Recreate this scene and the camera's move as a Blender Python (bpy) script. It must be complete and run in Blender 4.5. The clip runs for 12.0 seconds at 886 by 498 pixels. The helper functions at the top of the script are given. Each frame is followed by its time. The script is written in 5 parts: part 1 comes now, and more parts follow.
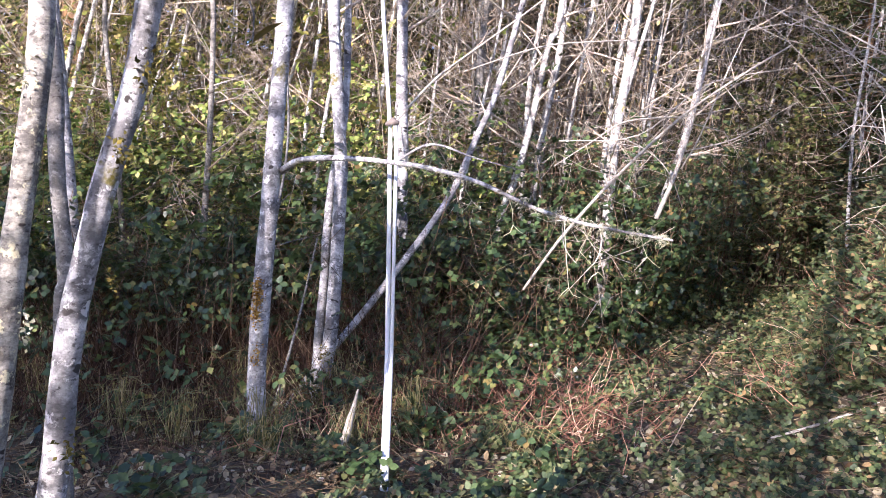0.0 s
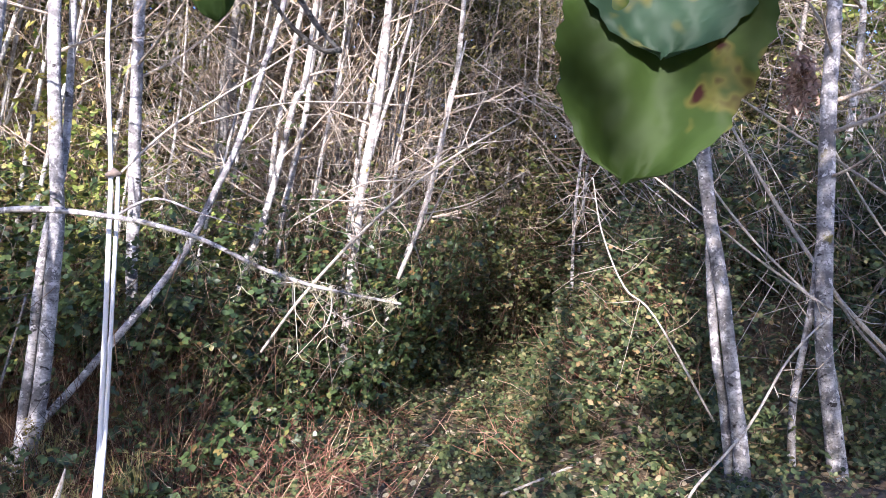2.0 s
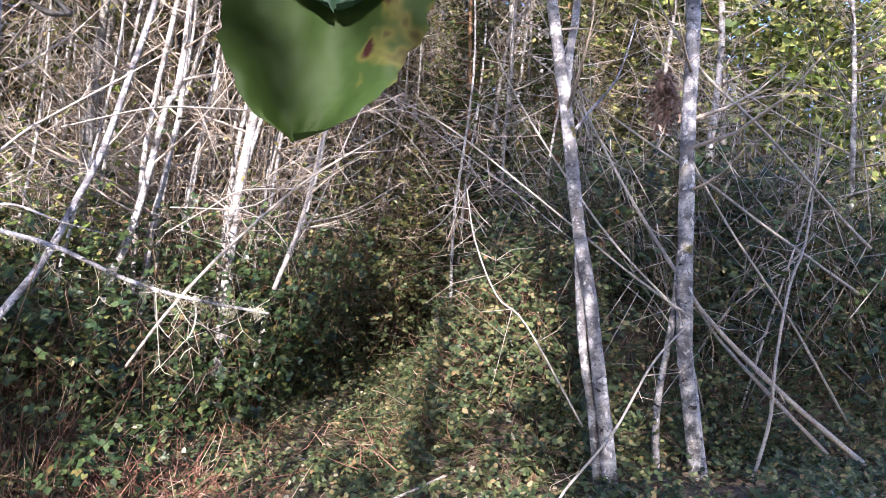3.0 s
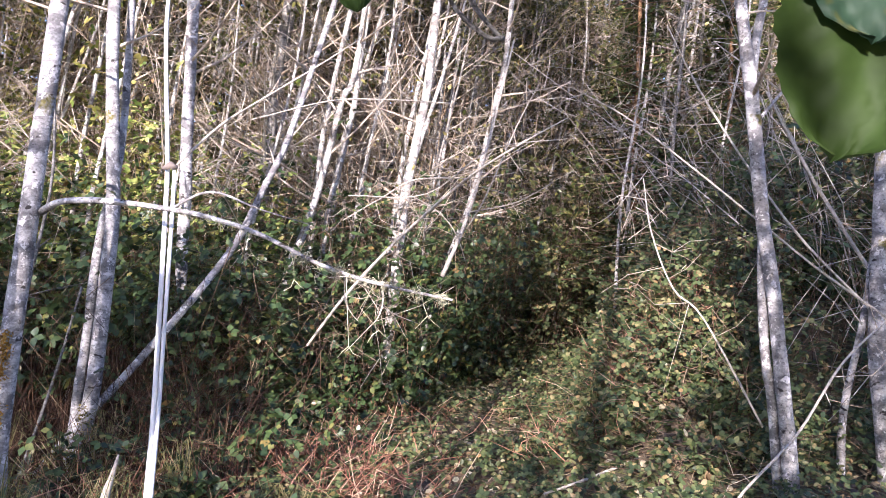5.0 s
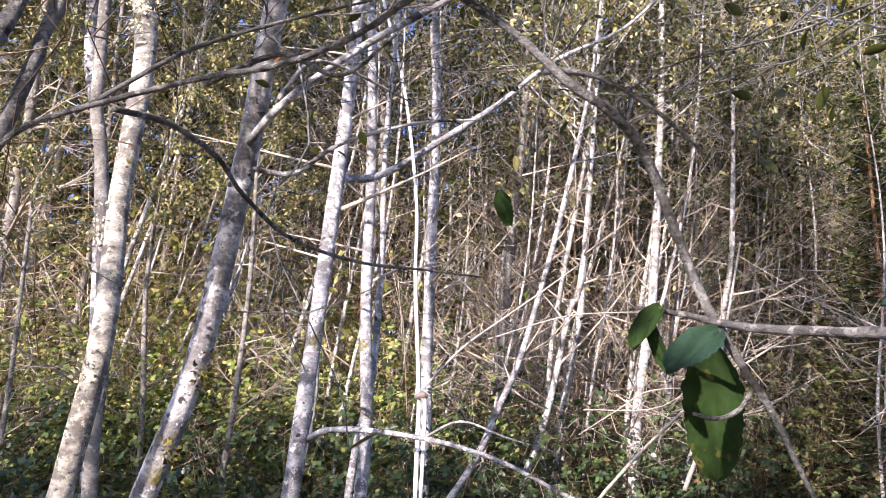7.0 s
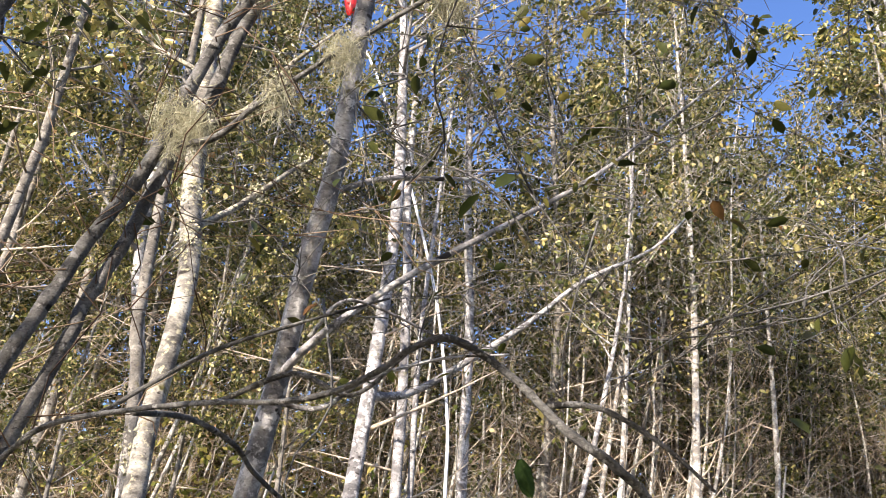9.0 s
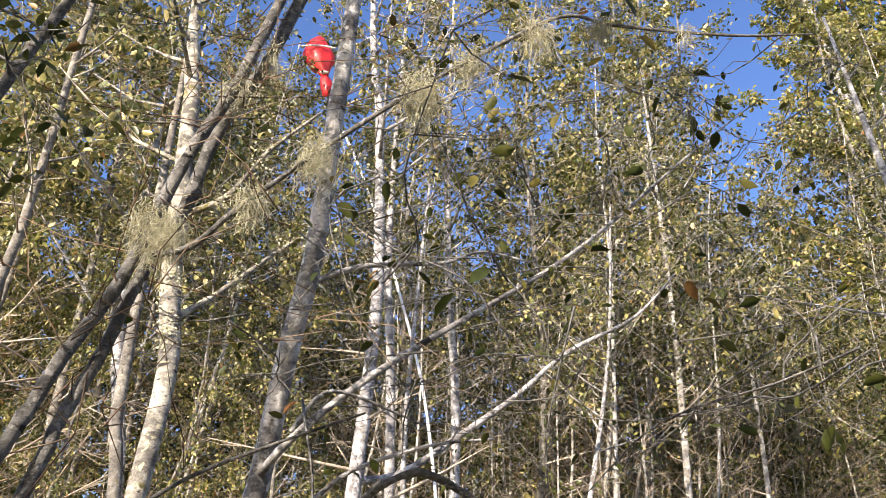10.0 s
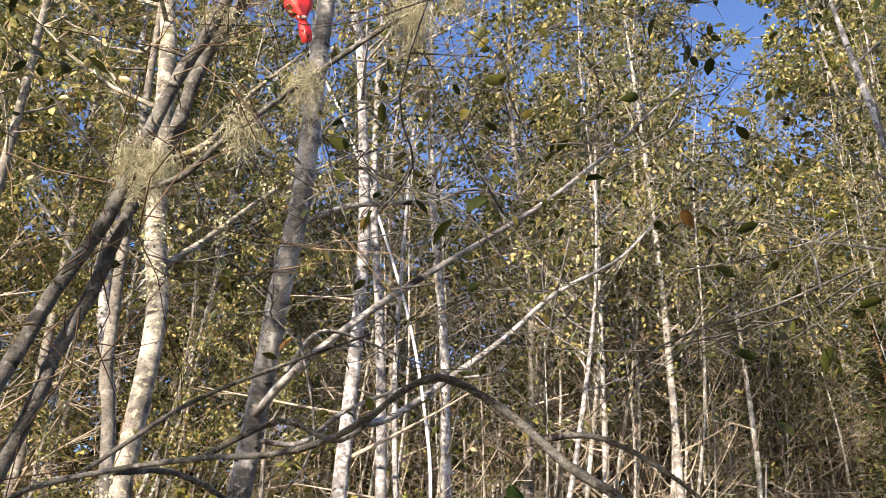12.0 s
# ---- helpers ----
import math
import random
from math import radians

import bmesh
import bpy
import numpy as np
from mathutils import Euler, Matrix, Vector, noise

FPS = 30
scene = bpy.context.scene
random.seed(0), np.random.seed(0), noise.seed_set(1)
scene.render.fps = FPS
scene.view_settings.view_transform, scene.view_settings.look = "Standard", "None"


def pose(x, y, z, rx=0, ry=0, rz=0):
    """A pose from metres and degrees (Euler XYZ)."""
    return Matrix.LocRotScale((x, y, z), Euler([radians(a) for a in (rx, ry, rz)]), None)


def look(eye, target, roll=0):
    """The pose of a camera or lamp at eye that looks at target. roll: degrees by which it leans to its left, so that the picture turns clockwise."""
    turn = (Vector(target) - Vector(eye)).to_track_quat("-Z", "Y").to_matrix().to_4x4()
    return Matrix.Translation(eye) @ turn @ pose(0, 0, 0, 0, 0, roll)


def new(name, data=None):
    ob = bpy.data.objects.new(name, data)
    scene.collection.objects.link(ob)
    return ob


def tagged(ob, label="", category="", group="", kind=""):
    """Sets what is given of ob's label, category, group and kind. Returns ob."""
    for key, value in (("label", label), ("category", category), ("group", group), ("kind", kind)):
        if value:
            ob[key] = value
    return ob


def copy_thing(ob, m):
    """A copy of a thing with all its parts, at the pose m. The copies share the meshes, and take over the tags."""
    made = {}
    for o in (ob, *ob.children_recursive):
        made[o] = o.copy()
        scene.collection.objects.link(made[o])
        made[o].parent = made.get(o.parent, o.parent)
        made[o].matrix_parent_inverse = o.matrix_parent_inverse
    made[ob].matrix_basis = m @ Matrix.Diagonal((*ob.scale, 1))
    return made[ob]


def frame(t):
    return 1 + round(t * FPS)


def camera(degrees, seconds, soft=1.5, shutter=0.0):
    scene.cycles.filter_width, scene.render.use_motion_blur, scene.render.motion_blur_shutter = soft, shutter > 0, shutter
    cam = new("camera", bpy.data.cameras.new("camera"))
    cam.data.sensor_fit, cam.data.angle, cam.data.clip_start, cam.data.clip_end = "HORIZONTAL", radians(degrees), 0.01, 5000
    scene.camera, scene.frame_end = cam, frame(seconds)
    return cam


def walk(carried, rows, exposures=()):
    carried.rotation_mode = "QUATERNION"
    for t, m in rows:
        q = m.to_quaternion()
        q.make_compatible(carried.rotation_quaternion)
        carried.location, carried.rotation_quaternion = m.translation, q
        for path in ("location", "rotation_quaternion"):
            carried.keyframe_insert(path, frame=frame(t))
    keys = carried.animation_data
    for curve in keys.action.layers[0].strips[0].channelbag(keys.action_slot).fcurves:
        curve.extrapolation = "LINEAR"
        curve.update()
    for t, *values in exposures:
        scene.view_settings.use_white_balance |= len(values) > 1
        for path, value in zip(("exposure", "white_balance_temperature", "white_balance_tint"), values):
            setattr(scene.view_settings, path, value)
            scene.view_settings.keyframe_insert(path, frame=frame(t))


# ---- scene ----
cam = camera(56.0, 12.0, soft=0.6)
PATH = [
    (0, (0.000, 0.000, 1.600), (0.000, 1.999, 1.548), 1.0),
    (0.5, (0.042, 0.029, 1.610), (0.127, 2.027, 1.599), 1.1),
    (1, (0.066, 0.055, 1.618), (0.317, 2.039, 1.664), 1.5),
    (1.5, (0.097, 0.100, 1.621), (0.552, 2.046, 1.707), 1.8),
    (2, (0.139, 0.104, 1.632), (0.708, 2.019, 1.727), 1.4),
    (2.5, (0.180, 0.100, 1.625), (0.891, 1.966, 1.743), 0.9),
    (2.7, (0.195, 0.095, 1.616), (0.950, 1.945, 1.741), 1.0),
    (3.5, (0.217, 0.097, 1.630), (1.113, 1.884, 1.760), 1.0),
    (4.3, (0.179, 0.119, 1.648), (0.929, 1.971, 1.783), 1.1),
    (4.5, (0.133, 0.109, 1.646), (0.811, 1.985, 1.780), 1.1),
    (5, (0.073, 0.101, 1.618), (0.554, 2.040, 1.708), 2.6),
    (5.5, (0.043, 0.084, 1.614), (0.456, 2.037, 1.681), 3.1),
    (6, (0.025, 0.066, 1.659), (0.295, 2.043, 1.796), 2.5),
    (6.5, (-0.050, -0.029, 1.752), (-0.020, 1.936, 2.125), 2.2),
    (7, (-0.097, -0.123, 1.813), (-0.147, 1.811, 2.321), 2.5),
    (7.2, (-0.105, -0.134, 1.848), (-0.178, 1.779, 2.420), 2.6),
    (8.8, (-0.077, -0.174, 1.909), (-0.238, 1.594, 2.831), 5.1),
    (9, (-0.074, -0.175, 1.914), (-0.226, 1.576, 2.868), 4.4),
    (9.5, (-0.062, -0.206, 1.936), (-0.191, 1.495, 2.980), 2.5),
    (10, (-0.060, -0.214, 1.952), (-0.172, 1.451, 3.053), 1.6),
    (10.5, (-0.072, -0.215, 1.951), (-0.188, 1.439, 3.070), 1.6),
    (11, (-0.094, -0.195, 1.952), (-0.209, 1.460, 3.068), 1.6),
    (11.5, (-0.099, -0.191, 1.944), (-0.213, 1.485, 3.029), 1.2),
    (12, (-0.089, -0.167, 1.934), (-0.164, 1.565, 2.931), -0.4),
]
EXPOSURES = [(0.0, 0.68, 5800, 25), (2.5, 0.61, 5750, 23), (4.4, 0.84, 5950, 24), (5.0, 0.67, 5900, 25), (6.0, 0.76, 5800, 26), (7.0, 0.44, 6050, 24), (9.0, 0.21, 6550, 14), (10.5, 0.26, 6950, 13), (12.0, 0.15, 7150, 14)]
walk(cam, [(t, look(eye, target, roll)) for t, eye, target, roll in PATH], EXPOSURES)

# ---- light ----
SUN_TO = Vector((-0.42, -0.78, 0.33)).normalized()
sun = new("sun", bpy.data.lights.new("sun", "SUN"))
sun.data.energy, sun.data.angle, sun.data.color = 8.4, radians(0.5), (1.0, 0.91, 0.77)
sun.matrix_world = look(SUN_TO * 40, (0, 0, 0))
world = bpy.data.worlds.new("sky")
scene.world = world
world.use_nodes = True
sky = world.node_tree.nodes.new("ShaderNodeTexSky")
sky.sky_type, sky.sun_disc = "NISHITA", False
sky.sun_elevation = math.asin(SUN_TO.z)
sky.sun_rotation = math.atan2(SUN_TO.x, SUN_TO.y)
sky.ozone_density, sky.dust_density = 2.0, 1.0
tint = world.node_tree.nodes.new("ShaderNodeHueSaturation")
tint.inputs["Hue"].default_value = 0.515
tint.inputs["Saturation"].default_value = 1.2
tint.inputs["Value"].default_value = 1.95
world.node_tree.links.new(sky.outputs[0], tint.inputs["Color"])
world.node_tree.links.new(tint.outputs[0], world.node_tree.nodes["Background"].inputs[0])
world.node_tree.nodes["Background"].inputs[1].default_value = 0.15

rng = np.random.default_rng(7)


# ---- materials ----
def material(name):
    m = bpy.data.materials.new(name)
    m.use_nodes = True
    nt = m.node_tree
    return m, nt, nt.nodes["Principled BSDF"]


def node(nt, kind, **inputs):
    n = nt.nodes.new(kind)
    for key, value in inputs.items():
        n.inputs[key.replace("_", " ")].default_value = value
    return n


def ramp(nt, source, stops, hard=False):
    r = nt.nodes.new("ShaderNodeValToRGB")
    r.color_ramp.interpolation = "CONSTANT" if hard else "LINEAR"
    while len(r.color_ramp.elements) < len(stops):
        r.color_ramp.elements.new(0.5)
    for e, (at, colour) in zip(r.color_ramp.elements, stops):
        e.position, e.color = at, (*colour, 1)
    nt.links.new(source, r.inputs[0])
    return r.outputs[0]


def stretched(nt, scale, coordinates="Object"):
    tc = nt.nodes.new("ShaderNodeTexCoord")
    mp = nt.nodes.new("ShaderNodeMapping")
    mp.inputs["Scale"].default_value = scale
    nt.links.new(tc.outputs[coordinates], mp.inputs[0])
    return mp.outputs[0]


def noise_at(nt, vector, scale, detail=4.0, rough=0.6):
    n = node(nt, "ShaderNodeTexNoise", Scale=scale, Detail=detail, Roughness=rough)
    nt.links.new(vector, n.inputs["Vector"])
    return n.outputs[0]


def mixed(nt, fac, a, b, how="MIX"):
    x = nt.nodes.new("ShaderNodeMix")
    x.data_type, x.blend_type = "RGBA", how
    for socket, value in ((x.inputs[0], fac), (x.inputs[6], a), (x.inputs[7], b)):
        if isinstance(value, (int, float)):
            socket.default_value = value
        elif isinstance(value, tuple):
            socket.default_value = (*value, 1)
        else:
            nt.links.new(value, socket)
    return x.outputs[2]


def bumped(nt, bsdf, height, strength, distance=0.01):
    b = node(nt, "ShaderNodeBump", Strength=strength, Distance=distance)
    nt.links.new(height, b.inputs["Height"])
    nt.links.new(b.outputs[0], bsdf.inputs["Normal"])


def bark(name, pale, grey, dark, moss=0.0, fleck=26.0, crust_colour=None, zoom=1.0):
    """Smooth bark in pale and grey blotches, with dark level flecks and patches of yellow-green moss."""
    m, nt, b = material(name)
    v = stretched(nt, (zoom, zoom, zoom))
    flat = stretched(nt, (zoom, zoom, 1.5 * zoom))
    blotch = ramp(nt, noise_at(nt, flat, 6.0, 6, 0.68), [(0.43, grey), (0.61, pale)])
    grain = ramp(nt, noise_at(nt, flat, 60.0, 3), [(0.3, (0.62, 0.61, 0.6)), (0.65, (1, 1, 1))])
    colour = mixed(nt, 1.0, blotch, grain, "MULTIPLY")
    flecks = ramp(nt, noise_at(nt, stretched(nt, (zoom, zoom, 1.4 * zoom)), fleck * 1.3, 4, 0.7), [(0.585, (0, 0, 0)), (0.64, (0.75, 0.75, 0.75))])
    colour = mixed(nt, flecks, colour, dark)
    rings = ramp(nt, noise_at(nt, stretched(nt, (0.6, 0.6, 2.2)), 13.0, 4), [(0.64, (0, 0, 0)), (0.74, (0.5, 0.5, 0.5))])
    colour = mixed(nt, rings, colour, grey)
    stain = ramp(nt, noise_at(nt, stretched(nt, (1.0, 1.0, 0.55)), 4.5, 6, 0.75), [(0.54, (0, 0, 0)), (0.63, (0.5, 0.5, 0.5))])
    colour = mixed(nt, stain, colour, tuple(c * 0.8 for c in grey))
    scars = ramp(nt, noise_at(nt, stretched(nt, (1.0, 1.0, 1.8)), 9.0, 2), [(0.66, (0, 0, 0)), (0.69, (1, 1, 1))])
    colour = mixed(nt, scars, colour, dark)
    crust = ramp(nt, noise_at(nt, v, 17.0, 5, 0.7), [(0.56, (0, 0, 0)), (0.61, (0.8, 0.8, 0.8))])
    colour = mixed(nt, crust, colour, crust_colour or tuple(min(0.8, c * 1.25) for c in pale))
    if moss:
        spots = ramp(nt, noise_at(nt, v, 3.2, 5, 0.7), [(0.70 - moss, (0, 0, 0)), (0.76 - moss, (1, 1, 1))])
        green = ramp(nt, noise_at(nt, v, 40, 3), [(0.3, (0.07, 0.065, 0.02)), (0.55, (0.19, 0.16, 0.055)), (0.7, (0.27, 0.25, 0.12))])
        colour = mixed(nt, spots, colour, green)
    nt.links.new(colour, b.inputs["Base Color"])
    b.inputs["Roughness"].default_value = 0.8
    b.inputs["Specular IOR Level"].default_value = 0.25
    bumped(nt, b, noise_at(nt, flat, 45.0, 5, 0.7), 0.8, 0.008)
    return m


def foliage(name, stops, through_light=0.3, rough=0.5, vein=0.0, shine=0.3, spread=0.0):
    """Leaves that differ one by one in colour, let some light through, and are slightly glossy."""
    m, nt, b = material(name)
    geo = nt.nodes.new("ShaderNodeNewGeometry")
    colour = ramp(nt, geo.outputs["Random Per Island"], stops)
    v = stretched(nt, (1, 1, 1))
    patch = ramp(nt, noise_at(nt, v, 38.0, 3), [(0.3, (0.66, 0.68, 0.6)), (0.62, (1.12, 1.08, 1.0))])
    colour = mixed(nt, 1.0, colour, patch, "MULTIPLY")
    if vein:
        burn = ramp(nt, noise_at(nt, v, vein, 3), [(0.665 - spread, (0, 0, 0)), (0.70 - spread, (1, 1, 1))])
        rim = ramp(nt, noise_at(nt, v, vein, 3), [(0.615 - spread, (0, 0, 0)), (0.66 - spread, (0.8, 0.8, 0.8))])
        colour = mixed(nt, rim, colour, (0.13, 0.125, 0.028))
        colour = mixed(nt, burn, colour, (0.042, 0.014, 0.011))
    nt.links.new(colour, b.inputs["Base Color"])
    b.inputs["Roughness"].default_value = rough
    b.inputs["Specular IOR Level"].default_value = shine
    t = nt.nodes.new("ShaderNodeBsdfTranslucent")
    nt.links.new(colour, t.inputs[0])
    mx = nt.nodes.new("ShaderNodeMixShader")
    mx.inputs[0].default_value = through_light
    nt.links.new(b.outputs[0], mx.inputs[1])
    nt.links.new(t.outputs[0], mx.inputs[2])
    nt.links.new(mx.outputs[0], nt.nodes["Material Output"].inputs[0])
    return m


def strands(name, stops, rough=0.85):
    """Thin dry stems, straw and twigs that differ one by one."""
    m, nt, b = material(name)
    geo = nt.nodes.new("ShaderNodeNewGeometry")
    colour = ramp(nt, geo.outputs["Random Per Island"], stops)
    speck = ramp(nt, noise_at(nt, stretched(nt, (1, 1, 1)), 55.0, 3), [(0.35, (0.6, 0.58, 0.55)), (0.6, (1.05, 1.05, 1.05))])
    nt.links.new(mixed(nt, 1.0, colour, speck, "MULTIPLY"), b.inputs["Base Color"])
    b.inputs["Roughness"].default_value = rough
    b.inputs["Specular IOR Level"].default_value = 0.2
    return m


def plain(name, colour, rough=0.6, grain=30.0, amount=0.25):
    m, nt, b = material(name)
    n = noise_at(nt, stretched(nt, (1, 1, 1)), grain, 4)
    low = tuple(c * (1 - amount) for c in colour)
    high = tuple(min(1, c * (1 + amount * 0.6)) for c in colour)
    nt.links.new(ramp(nt, n, [(0.3, low), (0.7, high)]), b.inputs["Base Color"])
    b.inputs["Roughness"].default_value = rough
    bumped(nt, b, n, 0.3, 0.004)
    return m


PALE_BARK = bark("pale_alder_bark", (0.63, 0.61, 0.61), (0.21, 0.20, 0.205), (0.055, 0.048, 0.045), moss=0.07)
MOSSY_BARK = bark("mossy_alder_bark", (0.62, 0.58, 0.50), (0.16, 0.145, 0.13), (0.05, 0.04, 0.035), moss=0.10, crust_colour=(0.66, 0.60, 0.40))
FAR_BARK = bark("stand_bark", (0.66, 0.635, 0.60), (0.27, 0.245, 0.225), (0.06, 0.05, 0.045), moss=0.04, fleck=20.0)
GREY_BARK = bark("grey_sapling_bark", (0.30, 0.29, 0.28), (0.12, 0.115, 0.11), (0.03, 0.027, 0.025), moss=0.06, zoom=3.5)
# darker copy of the alder bark: weaker light is put into its colour
SHADED_BARK = bark("shaded_alder_bark", (0.36, 0.335, 0.30), (0.17, 0.155, 0.14), (0.05, 0.04, 0.035), moss=0.08, fleck=20.0)
RED_BARK = bark("red_brown_bark", (0.42, 0.25, 0.13), (0.20, 0.11, 0.06), (0.05, 0.03, 0.02), fleck=14.0)
DEAD_TWIG = strands("dead_twig", [(0.0, (0.28, 0.215, 0.16)), (0.4, (0.47, 0.39, 0.315)), (1.0, (0.70, 0.63, 0.55))])
SUN_TWIG = strands("bleached_twig", [(0.0, (0.33, 0.29, 0.25)), (0.5, (0.46, 0.42, 0.37)), (1.0, (0.66, 0.61, 0.55))])
BROWN_TWIG = strands("brown_twig", [(0.0, (0.08, 0.05, 0.035)), (0.5, (0.18, 0.115, 0.075)), (1.0, (0.34, 0.26, 0.19))])
GREY_TWIG = strands("grey_dead_twig", [(0.0, (0.22, 0.19, 0.165)), (0.5, (0.40, 0.36, 0.33)), (1.0, (0.64, 0.60, 0.56))])
BRUSH = strands("brush_twig", [(0.0, (0.22, 0.14, 0.085)), (0.5, (0.42, 0.32, 0.225)), (0.85, (0.58, 0.49, 0.39)), (1.0, (0.74, 0.68, 0.60))])
STRAW = strands("dry_straw", [(0.0, (0.09, 0.055, 0.032)), (0.45, (0.20, 0.135, 0.08)), (0.8, (0.36, 0.28, 0.17)), (1.0, (0.17, 0.18, 0.065))])
TUFT = strands("grass_blade", [(0.0, (0.14, 0.14, 0.05)), (0.4, (0.28, 0.25, 0.11)), (0.8, (0.42, 0.36, 0.20)), (1.0, (0.16, 0.20, 0.06))])
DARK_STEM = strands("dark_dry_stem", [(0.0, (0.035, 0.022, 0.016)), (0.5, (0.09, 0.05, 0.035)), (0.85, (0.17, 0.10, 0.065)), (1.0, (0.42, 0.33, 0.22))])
RED_STEMS = strands("red_bracken", [(0.0, (0.12, 0.05, 0.035)), (0.4, (0.28, 0.13, 0.09)), (0.75, (0.45, 0.25, 0.18)), (1.0, (0.60, 0.47, 0.34))])
BRAMBLE = foliage("bramble_leaf", [(0.0, (0.022, 0.042, 0.018)), (0.45, (0.05, 0.088, 0.034)), (0.85, (0.10, 0.15, 0.055)), (0.965, (0.22, 0.22, 0.075)), (1.0, (0.20, 0.10, 0.045))], 0.22, 0.36, shine=0.5)
IVY = foliage("ground_leaf", [(0.0, (0.036, 0.058, 0.028)), (0.45, (0.085, 0.12, 0.05)), (0.78, (0.16, 0.19, 0.08)), (0.92, (0.28, 0.26, 0.13)), (1.0, (0.34, 0.22, 0.11))], 0.25, 0.45, shine=0.35)
TRODDEN = foliage("trodden_leaf", [(0.0, (0.03, 0.042, 0.018)), (0.45, (0.075, 0.09, 0.036)), (0.8, (0.15, 0.155, 0.07)), (0.94, (0.24, 0.20, 0.11)), (1.0, (0.42, 0.39, 0.29))], 0.15, 0.5)
LITTER = foliage("fallen_leaf", [(0.0, (0.09, 0.055, 0.03)), (0.5, (0.23, 0.16, 0.09)), (0.8, (0.38, 0.31, 0.20)), (1.0, (0.50, 0.47, 0.38))], 0.1, 0.6)
CROWN = foliage("alder_leaf", [(0.0, (0.045, 0.06, 0.02)), (0.35, (0.14, 0.165, 0.052)), (0.62, (0.31, 0.29, 0.10)), (0.86, (0.55, 0.47, 0.22)), (0.95, (0.62, 0.56, 0.36)), (1.0, (0.34, 0.165, 0.06))], 0.22, 0.34, shine=0.55)
FAR_LEAF = foliage("woods_leaf", [(0.0, (0.022, 0.024, 0.010)), (0.4, (0.075, 0.075, 0.025)), (0.7, (0.19, 0.165, 0.058)), (0.9, (0.42, 0.34, 0.14)), (1.0, (0.40, 0.21, 0.08))], 0.22)
# autumn gold lifted to cream: low sunlight on the far growth, painted in
FAR_SUNLIT = foliage("far_sunlit_leaf", [(0.0, (0.10, 0.075, 0.03)), (0.4, (0.26, 0.19, 0.08)), (0.75, (0.46, 0.36, 0.17)), (1.0, (0.66, 0.56, 0.34))], 0.3)
GOLD = foliage("yellow_leaf", [(0.0, (0.11, 0.14, 0.035)), (0.45, (0.27, 0.28, 0.075)), (0.8, (0.47, 0.42, 0.14)), (1.0, (0.64, 0.52, 0.22))], 0.35)
LIME = foliage("lime_leaf", [(0.0, (0.07, 0.12, 0.032)), (0.4, (0.19, 0.26, 0.065)), (0.75, (0.38, 0.42, 0.13)), (1.0, (0.62, 0.54, 0.24))], 0.35)
OLIVE = foliage("sapling_leaf", [(0.0, (0.028, 0.034, 0.012)), (0.5, (0.085, 0.098, 0.030)), (0.82, (0.20, 0.195, 0.07)), (1.0, (0.44, 0.38, 0.17))], 0.18, 0.4)
NEEDLE = foliage("conifer_spray", [(0.0, (0.028, 0.046, 0.016)), (0.6, (0.08, 0.11, 0.034)), (1.0, (0.19, 0.20, 0.065))], 0.25)
NEAR_LEAF = foliage("spotted_leaf", [(0.0, (0.020, 0.042, 0.012)), (1.0, (0.034, 0.066, 0.018))], 0.25, 0.75, vein=30.0, shine=0.12)
BROAD_LEAF = foliage("broad_spotted_leaf", [(0.0, (0.032, 0.062, 0.014)), (1.0, (0.046, 0.085, 0.02))], 0.28, 0.6, vein=34.0, shine=0.2, spread=0.035)
# the bluish sky sheen of a shaded leaf is put into this base colour
SKY_SHEEN_LEAF = foliage("sky_sheen_leaf", [(0.0, (0.024, 0.056, 0.036)), (1.0, (0.034, 0.074, 0.048))], 0.2, 0.6, vein=26.0, shine=0.25, spread=0.0)
DARK_LEAF = foliage("twig_leaf", [(0.0, (0.03, 0.045, 0.012)), (0.55, (0.075, 0.085, 0.02)), (0.88, (0.18, 0.15, 0.04)), (1.0, (0.15, 0.07, 0.03))], 0.3)
LICHEN = strands("beard_lichen", [(0.0, (0.42, 0.40, 0.27)), (0.6, (0.58, 0.56, 0.41)), (1.0, (0.70, 0.67, 0.52))], 0.95)
MOSS = strands("cushion_moss", [(0.0, (0.06, 0.055, 0.015)), (0.6, (0.15, 0.125, 0.03)), (1.0, (0.26, 0.20, 0.055))], 0.95)
ORANGE_MOSS = strands("orange_lichen", [(0.0, (0.22, 0.12, 0.03)), (0.6, (0.45, 0.25, 0.05)), (1.0, (0.55, 0.36, 0.10))], 0.95)
DEAD_FERN = foliage("withered_frond", [(0.0, (0.28, 0.17, 0.13)), (0.5, (0.46, 0.31, 0.25)), (1.0, (0.62, 0.47, 0.40))], 0.25, 0.7)
CORD = plain("white_cord", (0.80, 0.80, 0.82), 0.55, 120.0, 0.08)
RED_CLOTH = plain("red_nylon", (0.72, 0.03, 0.03), 0.4, 18.0, 0.2)
BLACK = plain("black_webbing", (0.03, 0.03, 0.032), 0.6)
WHITE_TAPE = plain("white_tape", (0.75, 0.72, 0.68), 0.5)
TIN = plain("pale_blue_plastic", (0.45, 0.52, 0.62), 0.35)

